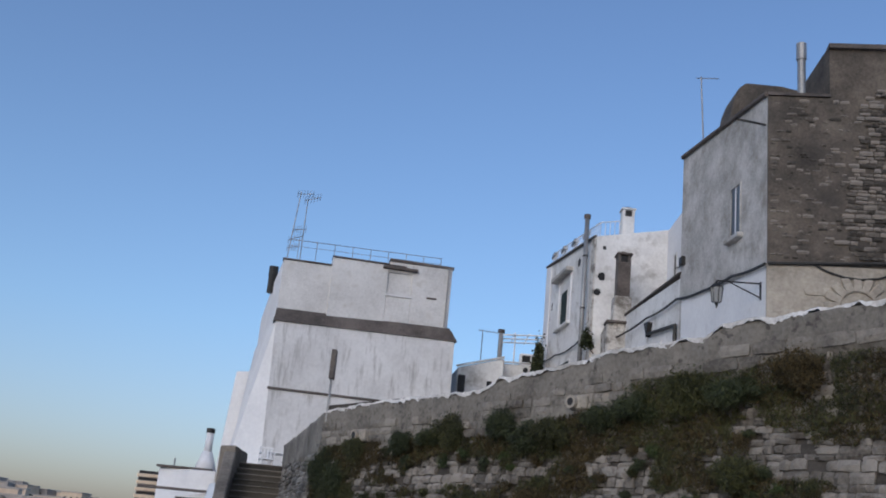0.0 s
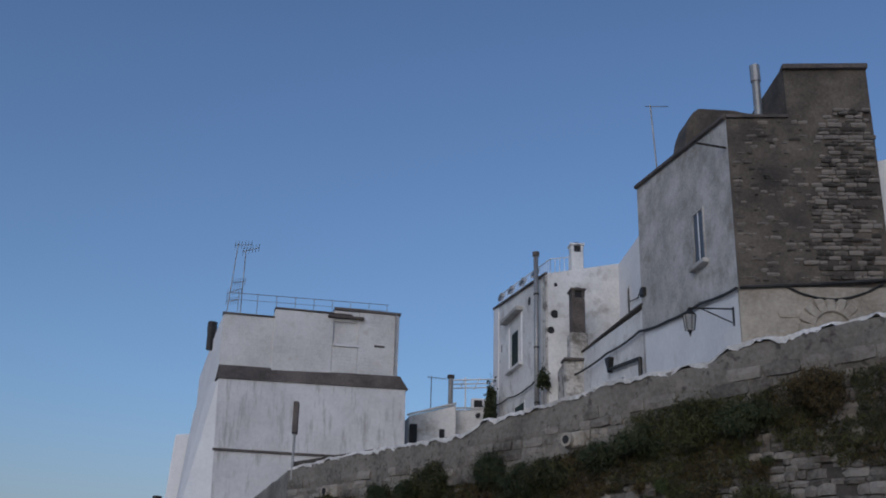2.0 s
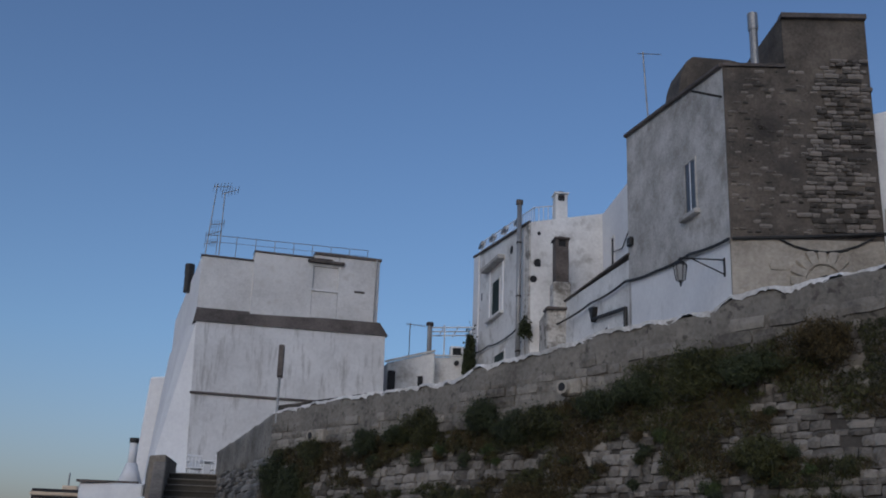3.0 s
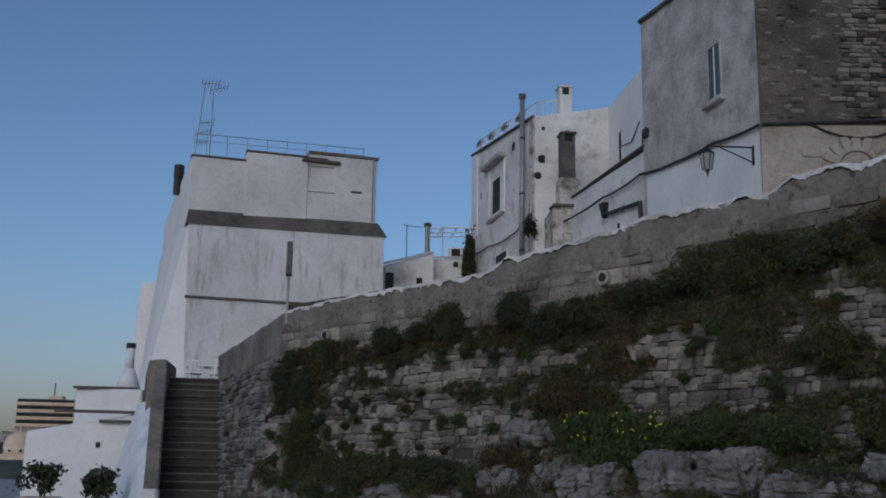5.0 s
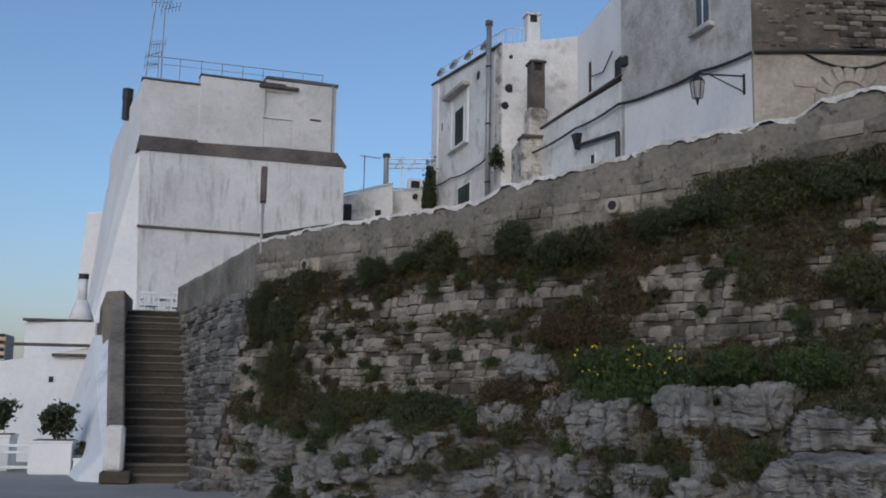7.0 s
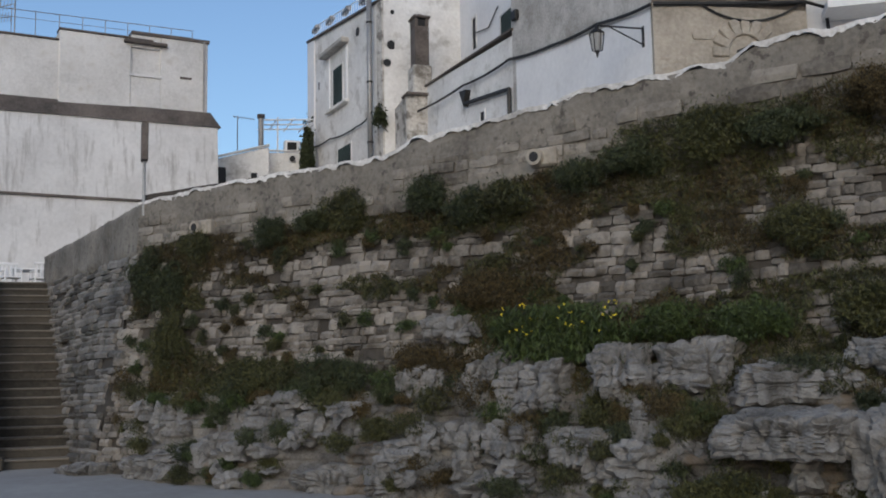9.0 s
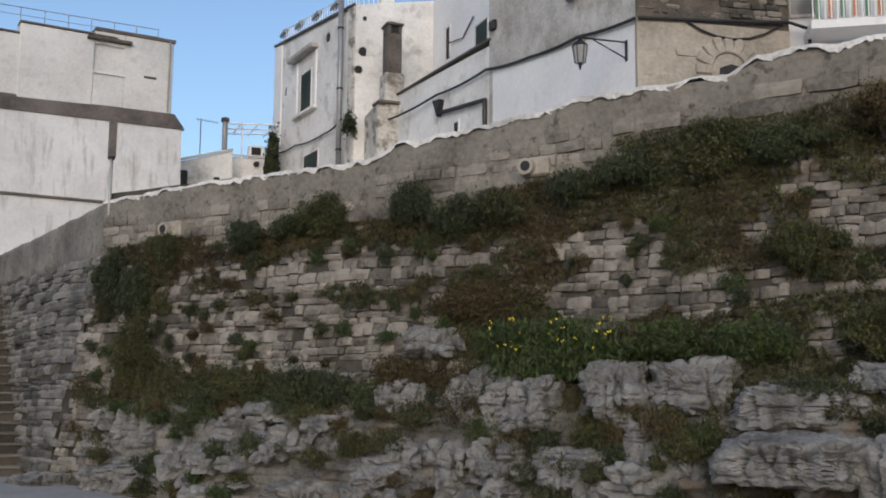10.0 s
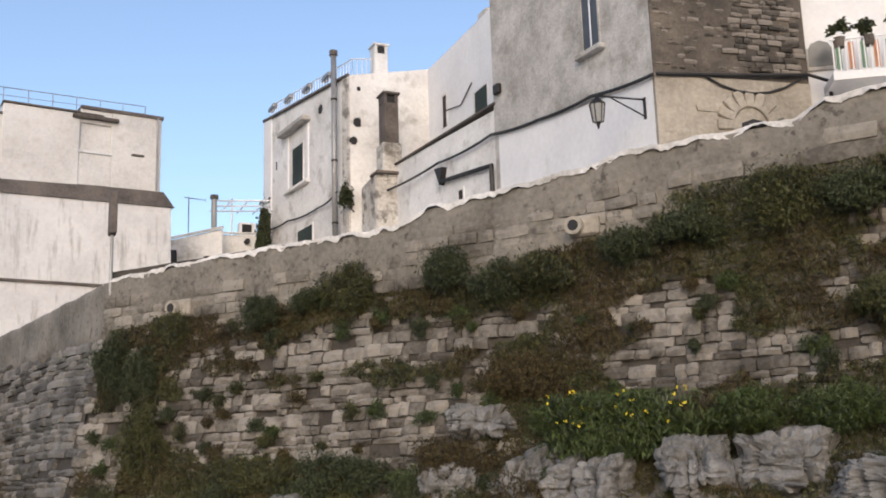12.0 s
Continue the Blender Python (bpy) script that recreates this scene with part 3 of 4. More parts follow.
# stained quoin strip beside the flue
wpart("quoin", prism([(7.0, 6), (7.45, 6), (7.45, 13.6), (7.0, 13.65)], -0.02, 0.06), M_pier, mb, MW, "crumbling stained corner plaster")
terr = thing("terrace_railing", None, "thin white railing round a roof terrace", "railing")
rl = [MW @ Vector(p) for p in ((0.2, -0.15, 14.4), (ml - 0.1, -0.15, 13.65))] + [Vector((6.5, 37.0, 13.9))]
for a, b in zip(rl[:-1], rl[1:]):
    n = int((b - a).length / 0.22)
    for i in range(n + 1):
        p = a.lerp(b, i / n)
        part("baluster", rod(p, p + Vector((0, 0, 0.55)), 0.013, n=4), M_plastic, terr)
    part("handrail", rod(a + Vector((0, 0, 0.56)), b + Vector((0, 0, 0.56)), 0.022, n=6), M_plastic, terr)
for u in (0.3, 1.9, 3.6, 5.3):
    p = MW @ Vector((u, -0.2, 14.42 - u * 0.107))
    tr = thing("plant_trough", Matrix.Translation(p + Vector((0, 0, 0.42))), "grey trough hung on the terrace railing", "planter", "troughs on the railing")
    part("trough", box(-0.1, 0.1, -0.38, 0.38, -0.02, 0.13, 0.02), M_zinc, tr)


def chimney(m, w, d, h, mat, label):
    c = thing("chimney", m, label, "chimney")
    part("shaft", box(-w / 2, w / 2, -d / 2, d / 2, 0, h, 0.03), mat, c)
    for sx in (-1, 1):
        part("post", box(sx * w * 0.38 - 0.05, sx * w * 0.38 + 0.05, -d / 2, d / 2, h, h + 0.25, 0.01), mat, c)
    part("opening", box(-w * 0.3, w * 0.3, -d * 0.4, d * 0.4, h, h + 0.22, 0), M_dark, c)
    part("cap", box(-w * 0.6, w * 0.6, -d * 0.6, d * 0.6, h + 0.25, h + 0.33, 0.02), mat, c)
    part("cap_top", box(-w * 0.2, w * 0.2, -d * 0.2, d * 0.2, h + 0.33, h + 0.42, 0.02), M_band, c)
    return c


chimney(pose(6.8, 37.1, 13.6), 0.46, 0.46, 1.05, M_white, "white roof chimney with open cap")
chimney(pose(6.36, 35.1, 10.3), 0.46, 0.5, 1.95, M_band, "weathered brown brick chimney rising from a pier")
pier = thing("chimney_pier", None, "stained plastered pier under a brick chimney", "pier")
part("pier", column([(5.85, 34.9), (6.75, 34.7), (7.1, 36.6), (5.9, 36.4)], 6, [10.1, 10.3, 10.3, 10.0], 0.05), M_pier, pier)
part("shaft", box(6.05, 6.66, 34.8, 35.4, 9.8, 11.0, 0.04), M_pier, pier)
part("cap", box(5.8, 6.8, 34.65, 35.3, 10.0, 10.08, 0.01), M_band, pier)
MS = along(MB_, MC)
for u0, u1, z0, z1 in ((1.0, 1.25, 11.4, 11.85), (1.95, 2.75, 10.6, 11.9)):
    window(mb, MS, u0, u1, z0, z1, M_dark, M_white)
for u, z, r in ((0.25, 12.1, 0.16), (0.1, 11.5, 0.13), (0.3, 13.2, 0.08)):
    wpart("hole", rod((u, -0.02, z), (u, 0.06, z), r, n=7), M_dark, mb, MS)
shrub = thing("wall_plant", MW @ pose(7.6, 0.25, 9.1), "dark shrub growing out of a wall", "plant")
part("stem", rod((0, -0.3, 0.1), (0, 0, 0.4), 0.02), M_wood, shrub)
leaves("foliage", clump(rng, 700, 0.25, 0.25, 0.5), 0.07, M_leaf_dark, shrub, 5)

# ---- white wall with windows joining to the tower ----
back = house("white_back_house", "plain white house wall with small shuttered windows")
part("wall", column([(8.2, 37.0), (8.2, 28.5), (12, 28.5), (12, 37)], 6, [14.05, 14.2, 14.6, 14.6]), M_clean, back)
BW = along((8.2, 37.0), (8.2, 28.5))
window(back, BW, 1.75, 2.05, 11.75, 12.75, M_dark, M_white)
window(back, BW, 4.1, 4.95, 11.25, 12.05, M_green, M_white, bars=True)
part("chimney", joined(box(8.6, 9.2, 32.8, 33.4, 13.8, 14.75, 0.05), box(9.2, 9.6, 32.3, 32.8, 13.8, 14.5, 0.05)), M_tower, back)
wpart("cable_run", cable([(2.1, 0.05, 12.2), (3.2, 0.05, 12.0), (4.0, 0.05, 12.4)], 0.02, None), M_iron, back, BW)
yard = thing("wall_courtyard", None, "white courtyard wall with dark pipes", "wall", kind="structure")
CW = along((6.45, 35.0), (6.98, 29.15))
part("wall", column([(6.45, 35.0), (6.98, 29.15), (7.5, 29.15), (6.95, 35.0)], 6, [10.35, 10.2, 10.2, 10.35], 0.03), M_white, yard)
wpart("coping", box(-0.02, 5.9, -0.4, 0.07, 10.3, 10.36, 0.01), M_band, yard, CW)
wpart("pipe", cable([(3.1, 0.1, 9.05), (5.75, 0.1, 8.78), (5.75, 0.1, 7.4)], 0.06, None), M_iron, yard, CW, "black drain pipe")
wpart("hopper", prism([(2.85, 9.45), (3.3, 9.4), (3.12, 8.95)], 0.0, 0.16), M_iron, yard, CW, "black rain hopper")
window(yard, CW, 3.9, 4.15, 8.25, 8.6, M_dark, M_white)
wpart("cable_run", cable([(-0.2, 0.3, 9.55), (3.0, 0.1, 9.6), (5.8, 0.1, 9.55)], 0.035, None, 0.06), M_iron, yard, CW)

# ---- tower house ----
TA, TB, TC = (6.97, 29.2), (7.6, 23.35), (11.0, 22.87)
TW, TS = along(TA, TB), along(TB, TC)
tl = (Vector(TA) - Vector(TB)).length
tow = house("tower_house", "tall stone tower house with grey rendered flank and brown weathered front")
bm = column([TA, TB, (9.08, 23.14), (9.6, 29.2)], 6, [13.95, 13.38, 13.3, 13.9])
part("wall", bm, M_tower, tow, "grey rendered flank")
bm = column([(9.07, 23.145), (TC[0] + 0.05, TC[1]), (11.3, 29), (9.4, 29)], 6, [14.78, 14.66, 14.6, 14.7])
part("wall", bm, M_tower_brown, tow, "brown weathered upper block")
wpart("render_coat", box(0.0, 3.43, 0.0, 0.05, 9.0, 13.32, 0.0), M_tower_brown, tow, TS, "brown weathered render")
wpart("lower_coat", box(-0.02, 3.43, 0.0, 0.09, 6.0, 9.02, 0.0), M_tower_low, tow, TS, "yellowed stone lower wall")
wpart("white_patch", prism([(0.2, 6.0), (tl - 0.02, 6.0), (tl - 0.02, 8.93), (2.0, 9.24), (0.2, 9.46)], 0.0, 0.02), M_clean, tow, TW, "whitewashed lower flank")
wpart("coping", joined(rod((0, 0.03, 13.97), (tl, 0.03, 13.4), 0.07, n=6)), M_band, tow, TW, "dark coping")
for b in (box(0, 1.48, -0.1, 0.1, 13.34, 13.42, 0.0), box(1.46, 3.5, -0.2, 0.1, 14.68, 14.8, 0.0)):
    wpart("coping", b, M_band, tow, TS, "dark coping")
window(tow, TW, 3.75, 4.3, 10.25, 11.6, M_glass, M_tower, sill=0.18)
wpart("mullion", box(4.0, 4.04, 0.008, 0.02, 10.25, 11.6, 0), M_plastic, tow, TW)
wpart("bracket", rod((5.8, 0.0, 12.6), (5.6, 0.7, 12.75), 0.03), M_iron, tow, TW)
wpart("bracket", box(0.15, 0.4, 0, 0.12, 10.5, 10.75, 0.02), M_iron, tow, TW)
prof = [(7.36, 13.2), (7.38, 13.8), (7.47, 14.35), (7.62, 14.75), (7.82, 14.92), (8.8, 14.9), (9.3, 14.85), (9.3, 13.2)]
part("vault", prism(prof, 25.8, 27.0, 0.04), M_tower_brown, tow, "rounded weathered vault parapet")
part("flue", joined(rod((8.5, 23.5, 13.3), (8.5, 23.5, 14.85), 0.1, n=10), rod((8.5, 23.5, 14.5), (8.5, 23.5, 14.95), 0.125, n=10)), M_zinc, tow, "grey flue pipe")
# blind relieving arch
for i in range(9):
    a = math.pi * i / 8
    c = Matrix.Translation((2.0, 0.1, 8.05)) @ Matrix.Rotation(-a + math.pi / 2, 4, "Y")
    b = box(-0.1, 0.1, -0.02, 0.05, 0.38, 0.75, 0.02)
    b.transform(c)
    wpart("voussoir", b, M_tower_low, tow, TS)
wpart("arch_opening", prism([(1.75, 7.4), (2.45, 7.4), (2.45, 7.98), (2.3, 8.15), (2.05, 8.2), (1.8, 8.1)], 0.06, 0.105), M_dark, tow, TS)
wpart("cable_run", cable([(0, 0.14, 9.0), (1.7, 0.14, 9.08), (3.4, 0.14, 9.2), (3.85, 0.14, 9.1), (3.9, 0.14, 8.4)], 0.04, None, 0.0), M_iron, tow, TS, "thick dark cable")
wpart("cable_run", cable([(1.0, 0.13, 9.05), (3.2, 0.13, 9.1)], 0.025, None, 0.35), M_iron, tow, TS, "sagging dark cable")
wpart("cable_run", cable([(0.0, 0.08, 9.55), (2.0, 0.08, 9.3), (4.0, 0.08, 9.2), (tl + 0.1, 0.1, 8.98)], 0.04, None, 0.04), M_iron, tow, TW, "thick dark cable")

lan = thing("wall_lantern", TW @ pose(5.6, 0, 8.3), "black iron street lantern on a scrolled wall bracket", "lantern")
part("wall_plate", box(-0.04, 0.04, 0, 0.04, -0.1, 0.35, 0.01), M_iron, lan)
part("arm", joined(rod((0, 0.02, 0.3), (-0.25, 1.0, 0.32), 0.02), rod((0, 0.02, -0.05), (-0.18, 0.72, 0.3), 0.016)), M_iron, lan)
lc = Vector((-0.25, 1.0, 0.0))
part("hood", rod(lc + Vector((0, 0, 0.14)), lc + Vector((0, 0, 0.23)), 0.18, 0.09, 6), M_iron, lan)
part("lamp_glass", rod(lc + Vector((0, 0, -0.22)), lc + Vector((0, 0, 0.14)), 0.10, 0.15, 6), M_lamp_glass, lan)
for i in range(6):
    a = math.pi / 3 * i
    part("rib", rod(lc + Vector((0.102 * math.cos(a), 0.102 * math.sin(a), -0.22)), lc + Vector((0.152 * math.cos(a), 0.152 * math.sin(a), 0.14)), 0.011, n=4), M_iron, lan)
part("finial", rod(lc + Vector((0, 0, -0.36)), lc + Vector((0, 0, -0.22)), 0.012, 0.05, 6), M_iron, lan)
part("crown", rod(lc + Vector((0, 0, 0.23)), lc + Vector((0, 0, 0.33)), 0.07, 0.02, 6), M_iron, lan)

# ---- white house with a balcony, beyond the tower ----
rh = house("balcony_house", "white house with an arched window and a balcony")
part("wall", column([(11.0, 23.2), (17.8, 19.0), (22, 26), (11.05, 31)], 6, [12.3, 12.9, 13.2, 12.7], 0.0), M_clean, rh)
RW = along((11.0, 23.2), (17.8, 19.0))
bm = prism([(0.3, 9.5), (0.8, 9.5), (0.8, 9.88), (0.72, 10.02), (0.55, 10.08), (0.38, 10.02), (0.3, 9.88)], 0.0, 0.015)
w = wpart("window", bm, M_glass, rh, RW, "arched window")
part("frame", joined(box(0.26, 0.3, 0, 0.05, 9.45, 9.9, 0), box(0.8, 0.84, 0, 0.05, 9.45, 9.9, 0), box(0.26, 0.84, 0, 0.06, 9.42, 9.49, 0)), M_tower, w)
bal = wpart("balcony", prism([(0.55, 8.86), (6, 8.92), (6, 9.08), (0.55, 9.03)], 0.0, 0.95), M_clean, rh, RW)
for u in np.arange(0.6, 6, 0.12):
    part("baluster", rod((u, 0.9, 9.03), (u, 0.9, 9.72), 0.015, n=5), M_plastic, bal)
part("handrail", rod((0.55, 0.9, 9.72), (6, 0.9, 9.78), 0.022, n=6), M_plastic, bal)
for k, u in enumerate(np.arange(0.66, 4.4, 0.24)):
    part("cloth_strip", box(u, u + 0.1, 0.86, 0.88, 9.1, 9.66, 0.0), M_towel if k % 2 else M_mint, bal)
for u in (0.75, 1.3, 1.9, 2.6):
    fp = thing("potted_plant", RW @ pose(u, 0.85, 9.76), "leafy dark plant in a pot on the balcony rail", "plant", "plants on the balcony")
    part("pot", rod((0, 0, -0.2), (0, 0, 0.0), 0.1, 0.13, 10), M_band, fp)
    leaves("foliage", clump(rng, 260, 0.3, 0.25, 0.2), 0.06, M_leaf_dark, fp, int(u * 10))

# ---- white houses below the stairs ----
lw = house("lower_white_house", "low white house with flat roofs and patched blue-tinted wall")
part("wall", column([(-8.3, 34.0), (-6.4, 33.6), (-5.3, 38), (-8.3, 40)], -0.1, 3.7, 0.04), M_clean, lw)
part("wall", column([(-9.35, 33.2), (-6.4, 33.0), (-6.4, 38), (-9.5, 38)], -0.1, [2.45, 3.0, 3.0, 2.45], 0.04), M_clean, lw)
part("coping", joined(box(-8.35, -6.6, 33.8, 34.05, 3.7, 3.77, 0.01), box(-8.6, -6.4, 32.9, 33.05, 2.98, 3.06, 0.01), box(-7.4, -6.45, 32.9, 33.0, 2.72, 2.8, 0.01)), M_band, lw, "dark roof edge")
bm = bmesh.new()
hull8(bm, [(-5.75, 26.3, -0.05), (-5.1, 25.9, -0.05), (-5.6, 33.9, -0.05), (-7.3, 33.2, -0.05), (-5.2, 26.1, 0.62), (-5.1, 25.95, 0.62), (-5.84, 31.6, 3.3), (-6.35, 32.6, 3.3)])
part("buttress", bevelled(bm, 0.05), M_blue, lw, "pale blue-tinted leaning wall below the stairs")
chn = thing("chimney", pose(-6.95, 34.5, 3.6), "white tapered chimney with a black pot", "chimney")
part("shaft", rod((0, 0, 0), (0, 0, 0.75), 0.42, 0.16, 8), M_clean, chn, smooth=True)
part("flue", rod((0, 0, 0.7), (0, 0, 1.35), 0.13, 0.12, 10), M_clean, chn, smooth=True)
part("pot", rod((0, 0, 1.35), (0, 0, 1.5), 0.14, 0.14, 10), M_iron, chn)
window(lw, along((-9.35, 33.2), (-6.4, 33.0)), 1.9, 2.03, 2.05, 2.2, M_dark, M_white)


def planter(m, w, h, n, label, sd):
    p = thing("planter", m, label, "planter", "white planters")
    part("box", joined(box(-w / 2, w / 2, -w / 2, w / 2, 0, h, 0.02), box(-w / 2 - 0.02, w / 2 + 0.02, -w / 2 - 0.02, w / 2 + 0.02, h - 0.06, h, 0.015)), M_plastic, p)
    part("soil", box(-w / 2 + 0.04, w / 2 - 0.04, -w / 2 + 0.04, w / 2 - 0.04, h, h + 0.015, 0), M_earth, p)
    r = np.random.default_rng(sd)
    for i in range(5):
        part("stem", rod((0, 0, h), (r.uniform(-0.3, 0.3) * w, r.uniform(-0.3, 0.3) * w, h + 0.55 * w + 0.1), 0.015, n=5), M_wood, p)
    leaves("foliage", clump(r, n, w * 0.62, w * 0.5, w * 0.5, 12) + [0, 0, h + 0.05], 0.06, M_leaf_dark, p, sd)


planter(pose(-6.5, 28.5, 0), 0.86, 0.72, 1500, "large white planter box with a dark leafy shrub", 11)
planter(pose(-5.88, 28.3, 0), 0.32, 0.36, 60, "small white planter box", 12)
planter(pose(-8.0, 29.6, 0), 0.9, 0.8, 1500, "white planter box with a green hedge plant", 13)
fence = thing("garden_barrier", pose(-7.6, 28.6, 0), "low white slatted barrier between the planters", "fence")
for z in (0.1, 0.42, 0.56):
    part("rail", box(-1.6, 0.62, -0.03, 0.03, z, z + 0.06, 0.01), M_plastic, fence)
for x in (-1.4, -0.4, 0.6):
    part("post", box(x - 0.04, x + 0.04, -0.04, 0.04, 0, 0.66, 0.01), M_plastic, fence)


def chair(m):
    c = thing("garden_chair", m, "white plastic garden chair on the stair landing", "chair", "chairs on the landing")
    part("seat", box(-0.24, 0.24, -0.24, 0.24, 0.42, 0.46, 0.015), M_plastic, c)
    for k in range(4):
        part("slat", box(-0.21 + k * 0.12, -0.15 + k * 0.12, 0.2, 0.24, 0.46, 0.82, 0.005), M_plastic, c)
    part("top_rail", box(-0.25, 0.25, 0.19, 0.25, 0.8, 0.88, 0.015), M_plastic, c)
    for sx in (-0.21, 0.21):
        part("armrest", box(sx - 0.03, sx + 0.03, -0.24, 0.22, 0.62, 0.66, 0.01), M_plastic, c)
        for sy in (-0.21, 0.21):
            part("leg", rod((sx, sy, 0), (sx, sy, 0.62), 0.025, n=6), M_plastic, c)
    return c


LAND = N_STEP * RISE
ch = chair(pose(-5.25, 36.0, LAND, 0, 0, 20))
copy_thing(ch, pose(-4.5, 36.2, LAND, 0, 0, 200))
tb = thing("garden_table", pose(-4.85, 36.8, LAND), "white plastic garden table on the stair landing", "table")
part("tabletop", box(-0.45, 0.45, -0.4, 0.4, 0.7, 0.75, 0.02), M_plastic, tb)
for sx in (-0.38, 0.38):
    for sy in (-0.33, 0.33):
        part("leg", rod((sx, sy, 0), (sx, sy, 0.7), 0.03, n=6), M_plastic, tb)

# ---- rain spouts in the parapet ----
for u, z, w in ((1.75, 4.12, 0.42), (8.35, 4.47, 0.4)):
    sp = thing("rain_spout", WALL @ pose(u, 0.07, z), "pale stone rain spout set in the parapet", "spout", "stone spouts")
    part("block", box(-w / 2, w / 2, -0.1, 0.12, -0.13, 0.13, 0.03), M_tower_low, sp)
    part("ring", rod((-w * 0.22, 0.1, 0.0), (-w * 0.22, 0.2, 0.0), 0.125, 0.115, n=14), M_tower_low, sp)
    part("mouth", rod((-w * 0.22, 0.19, 0.0), (-w * 0.22, 0.204, 0.0), 0.07, n=12), M_dark, sp)

# ---- far town on its hill ----
def ridge(x, y):
    return 9.0 * math.exp(-((y - 190) / 45) ** 2) * (0.75 + 0.25 * math.sin(x * 0.05)) + bumps((x * 0.1, y * 0.1, 0), 0.6, 1.2)


xs, ys = np.linspace(-170, 60, 70), np.linspace(115, 260, 40)
vs = [(x, y, max(-0.2, ridge(x, y) * min(1, (y - 115) / 30) * min(1, (260 - y) / 30))) for y in ys for x in xs]
me = bpy.data.meshes.new("hill")
me.from_pydata(vs, [], [(j * 70 + i, j * 70 + i + 1, j * 70 + 71 + i, j * 70 + 70 + i) for j in range(39) for i in range(69)])
me.materials.append(M_hill)
tagged(new("hillside", me), "dark wooded hillside across the valley", "hill", kind="structure")
rt = random.Random(8)
for i in range(34):
    x, y = rt.uniform(-72, -34), rt.uniform(152, 182)
    z = ridge(x, y) - 1.0
    h = thing("town_house", pose(x, y, z, 0, 0, rt.uniform(-20, 20)), "small warm-coloured house in the far town", "house", "houses of the far town")
    w, d, hh = rt.uniform(1.6, 3.2), rt.uniform(1.6, 3), rt.uniform(1.6, 2.8)
    part("wall", box(-w, w, -d, d, 0, hh, 0.03), M_town if i % 4 else M_town_grey, h)
    part("roof", box(-w - 0.1, w + 0.1, -d - 0.1, d + 0.1, hh, hh + 0.18, 0.02), M_town_grey, h)
    for k in range(3):
        part("window", box(-w * 0.7 + k * w * 0.6, -w * 0.7 + k * w * 0.6 + 0.35, -d - 0.04, -d, hh * 0.45, hh * 0.75, 0), M_dark, h)
ap = thing("apartment_building", pose(-37.5, 158, 6.2), "wide grey apartment block above the far town", "building")
part("wall", box(-3.9, 3.9, 0, 6, 0, 4.4, 0.05), M_town_grey, ap)
for k in range(4):
    part("balcony_band", box(-4.0, 4.0, -0.35, 0, 0.5 + k * 1.0, 0.95 + k * 1.0, 0.02), M_town, ap)
    part("window_band", box(-3.8, 3.8, -0.05, 0.0, 0.98 + k * 1.0, 1.4 + k * 1.0, 0.0), M_dark, ap)
part("mast", rod((0.6, 2, 4.4), (0.6, 2, 6.8), 0.12), M_zinc, ap)
part("roof_box", box(0, 2, 1, 3, 4.4, 5.0, 0.03), M_town, ap)
dc = thing("domed_church", pose(-39.6, 150, -0.1), "small church with a round dome, warm sunlight put into its colour", "church")
part("wall", box(-2.6, 3.0, -1.5, 4, 0, 2.9, 0.05), M_town, dc)
part("drum", rod((0.8, 1.0, 2.8), (0.8, 1.0, 3.9), 2.05, 2.0, 20), M_town, dc, smooth=True)
bm = bmesh.new()
bmesh.ops.create_uvsphere(bm, u_segments=20, v_segments=10, radius=2.0, matrix=Matrix.Translation((0.8, 1.0, 3.9)))
part("dome", bm, M_town, dc, smooth=True)
part("finial", rod((0.8, 1.0, 5.8), (0.8, 1.0, 6.9), 0.2, 0.03), M_town, dc)
for k in range(4):
    a = math.radians(-150 + k * 40)
    part("window", rod((0.8 + 2.0 * math.cos(a), 1.0 + 2.0 * math.sin(a), 3.35), (0.8 + 2.1 * math.cos(a), 1.0 + 2.1 * math.sin(a), 3.35), 0.2), M_dark, dc)

# ---- limestone outcrop at the foot of the wall ----
def strata(u, z, seed, thick=0.13, depth=0.10):
    """Uneven beds of limestone: each bed stands out or back by its own amount, broken into blocks."""
    zz = (z + 0.05 * noise.noise(Vector((u * 0.6, seed, 0)))) / thick
    k = math.floor(zz)
    f = zz - k
    long = u / 0.55 + noise.noise(Vector((k * 3.3, seed, 1.0))) * 4
    b = math.floor(long)
    g = long - b
    step = noise.cell(Vector((b + 0.5, k + 0.5, seed + 0.5)))
    joint = max(0.0, 1 - min(f, 1 - f) * thick / 0.022) + max(0.0, 1 - min(g, 1 - g) * 0.55 / 0.02)
    return depth * step - 0.05 * min(1.0, joint)


def bank_out(u, z):
    k = max(0.0, min(1.0, (u - 0.2) / 2.0))
    top = 1.35 + 0.35 * max(0, min(1, (u - 6) / 4))
    if z > top:
        return batter(z) - 0.3 - (z - top) * 2
    f = 1 - z / top
    return batter(top) - 0.1 + k * (0.25 + 0.75 * f ** 0.7 + bumps((u, 2.0, z), 1.1, 0.26) + strata(u, z, 3.0) + bumps((u, 4.0, z), 6.0, 0.03))


tagged(surface(WALL, np.linspace(0, 17, 480), np.linspace(-0.15, 2.2, 110), bank_out, M_bank, "rocky_bank", None), "grey limestone outcrop with ledges and cracks", "rock", kind="structure")


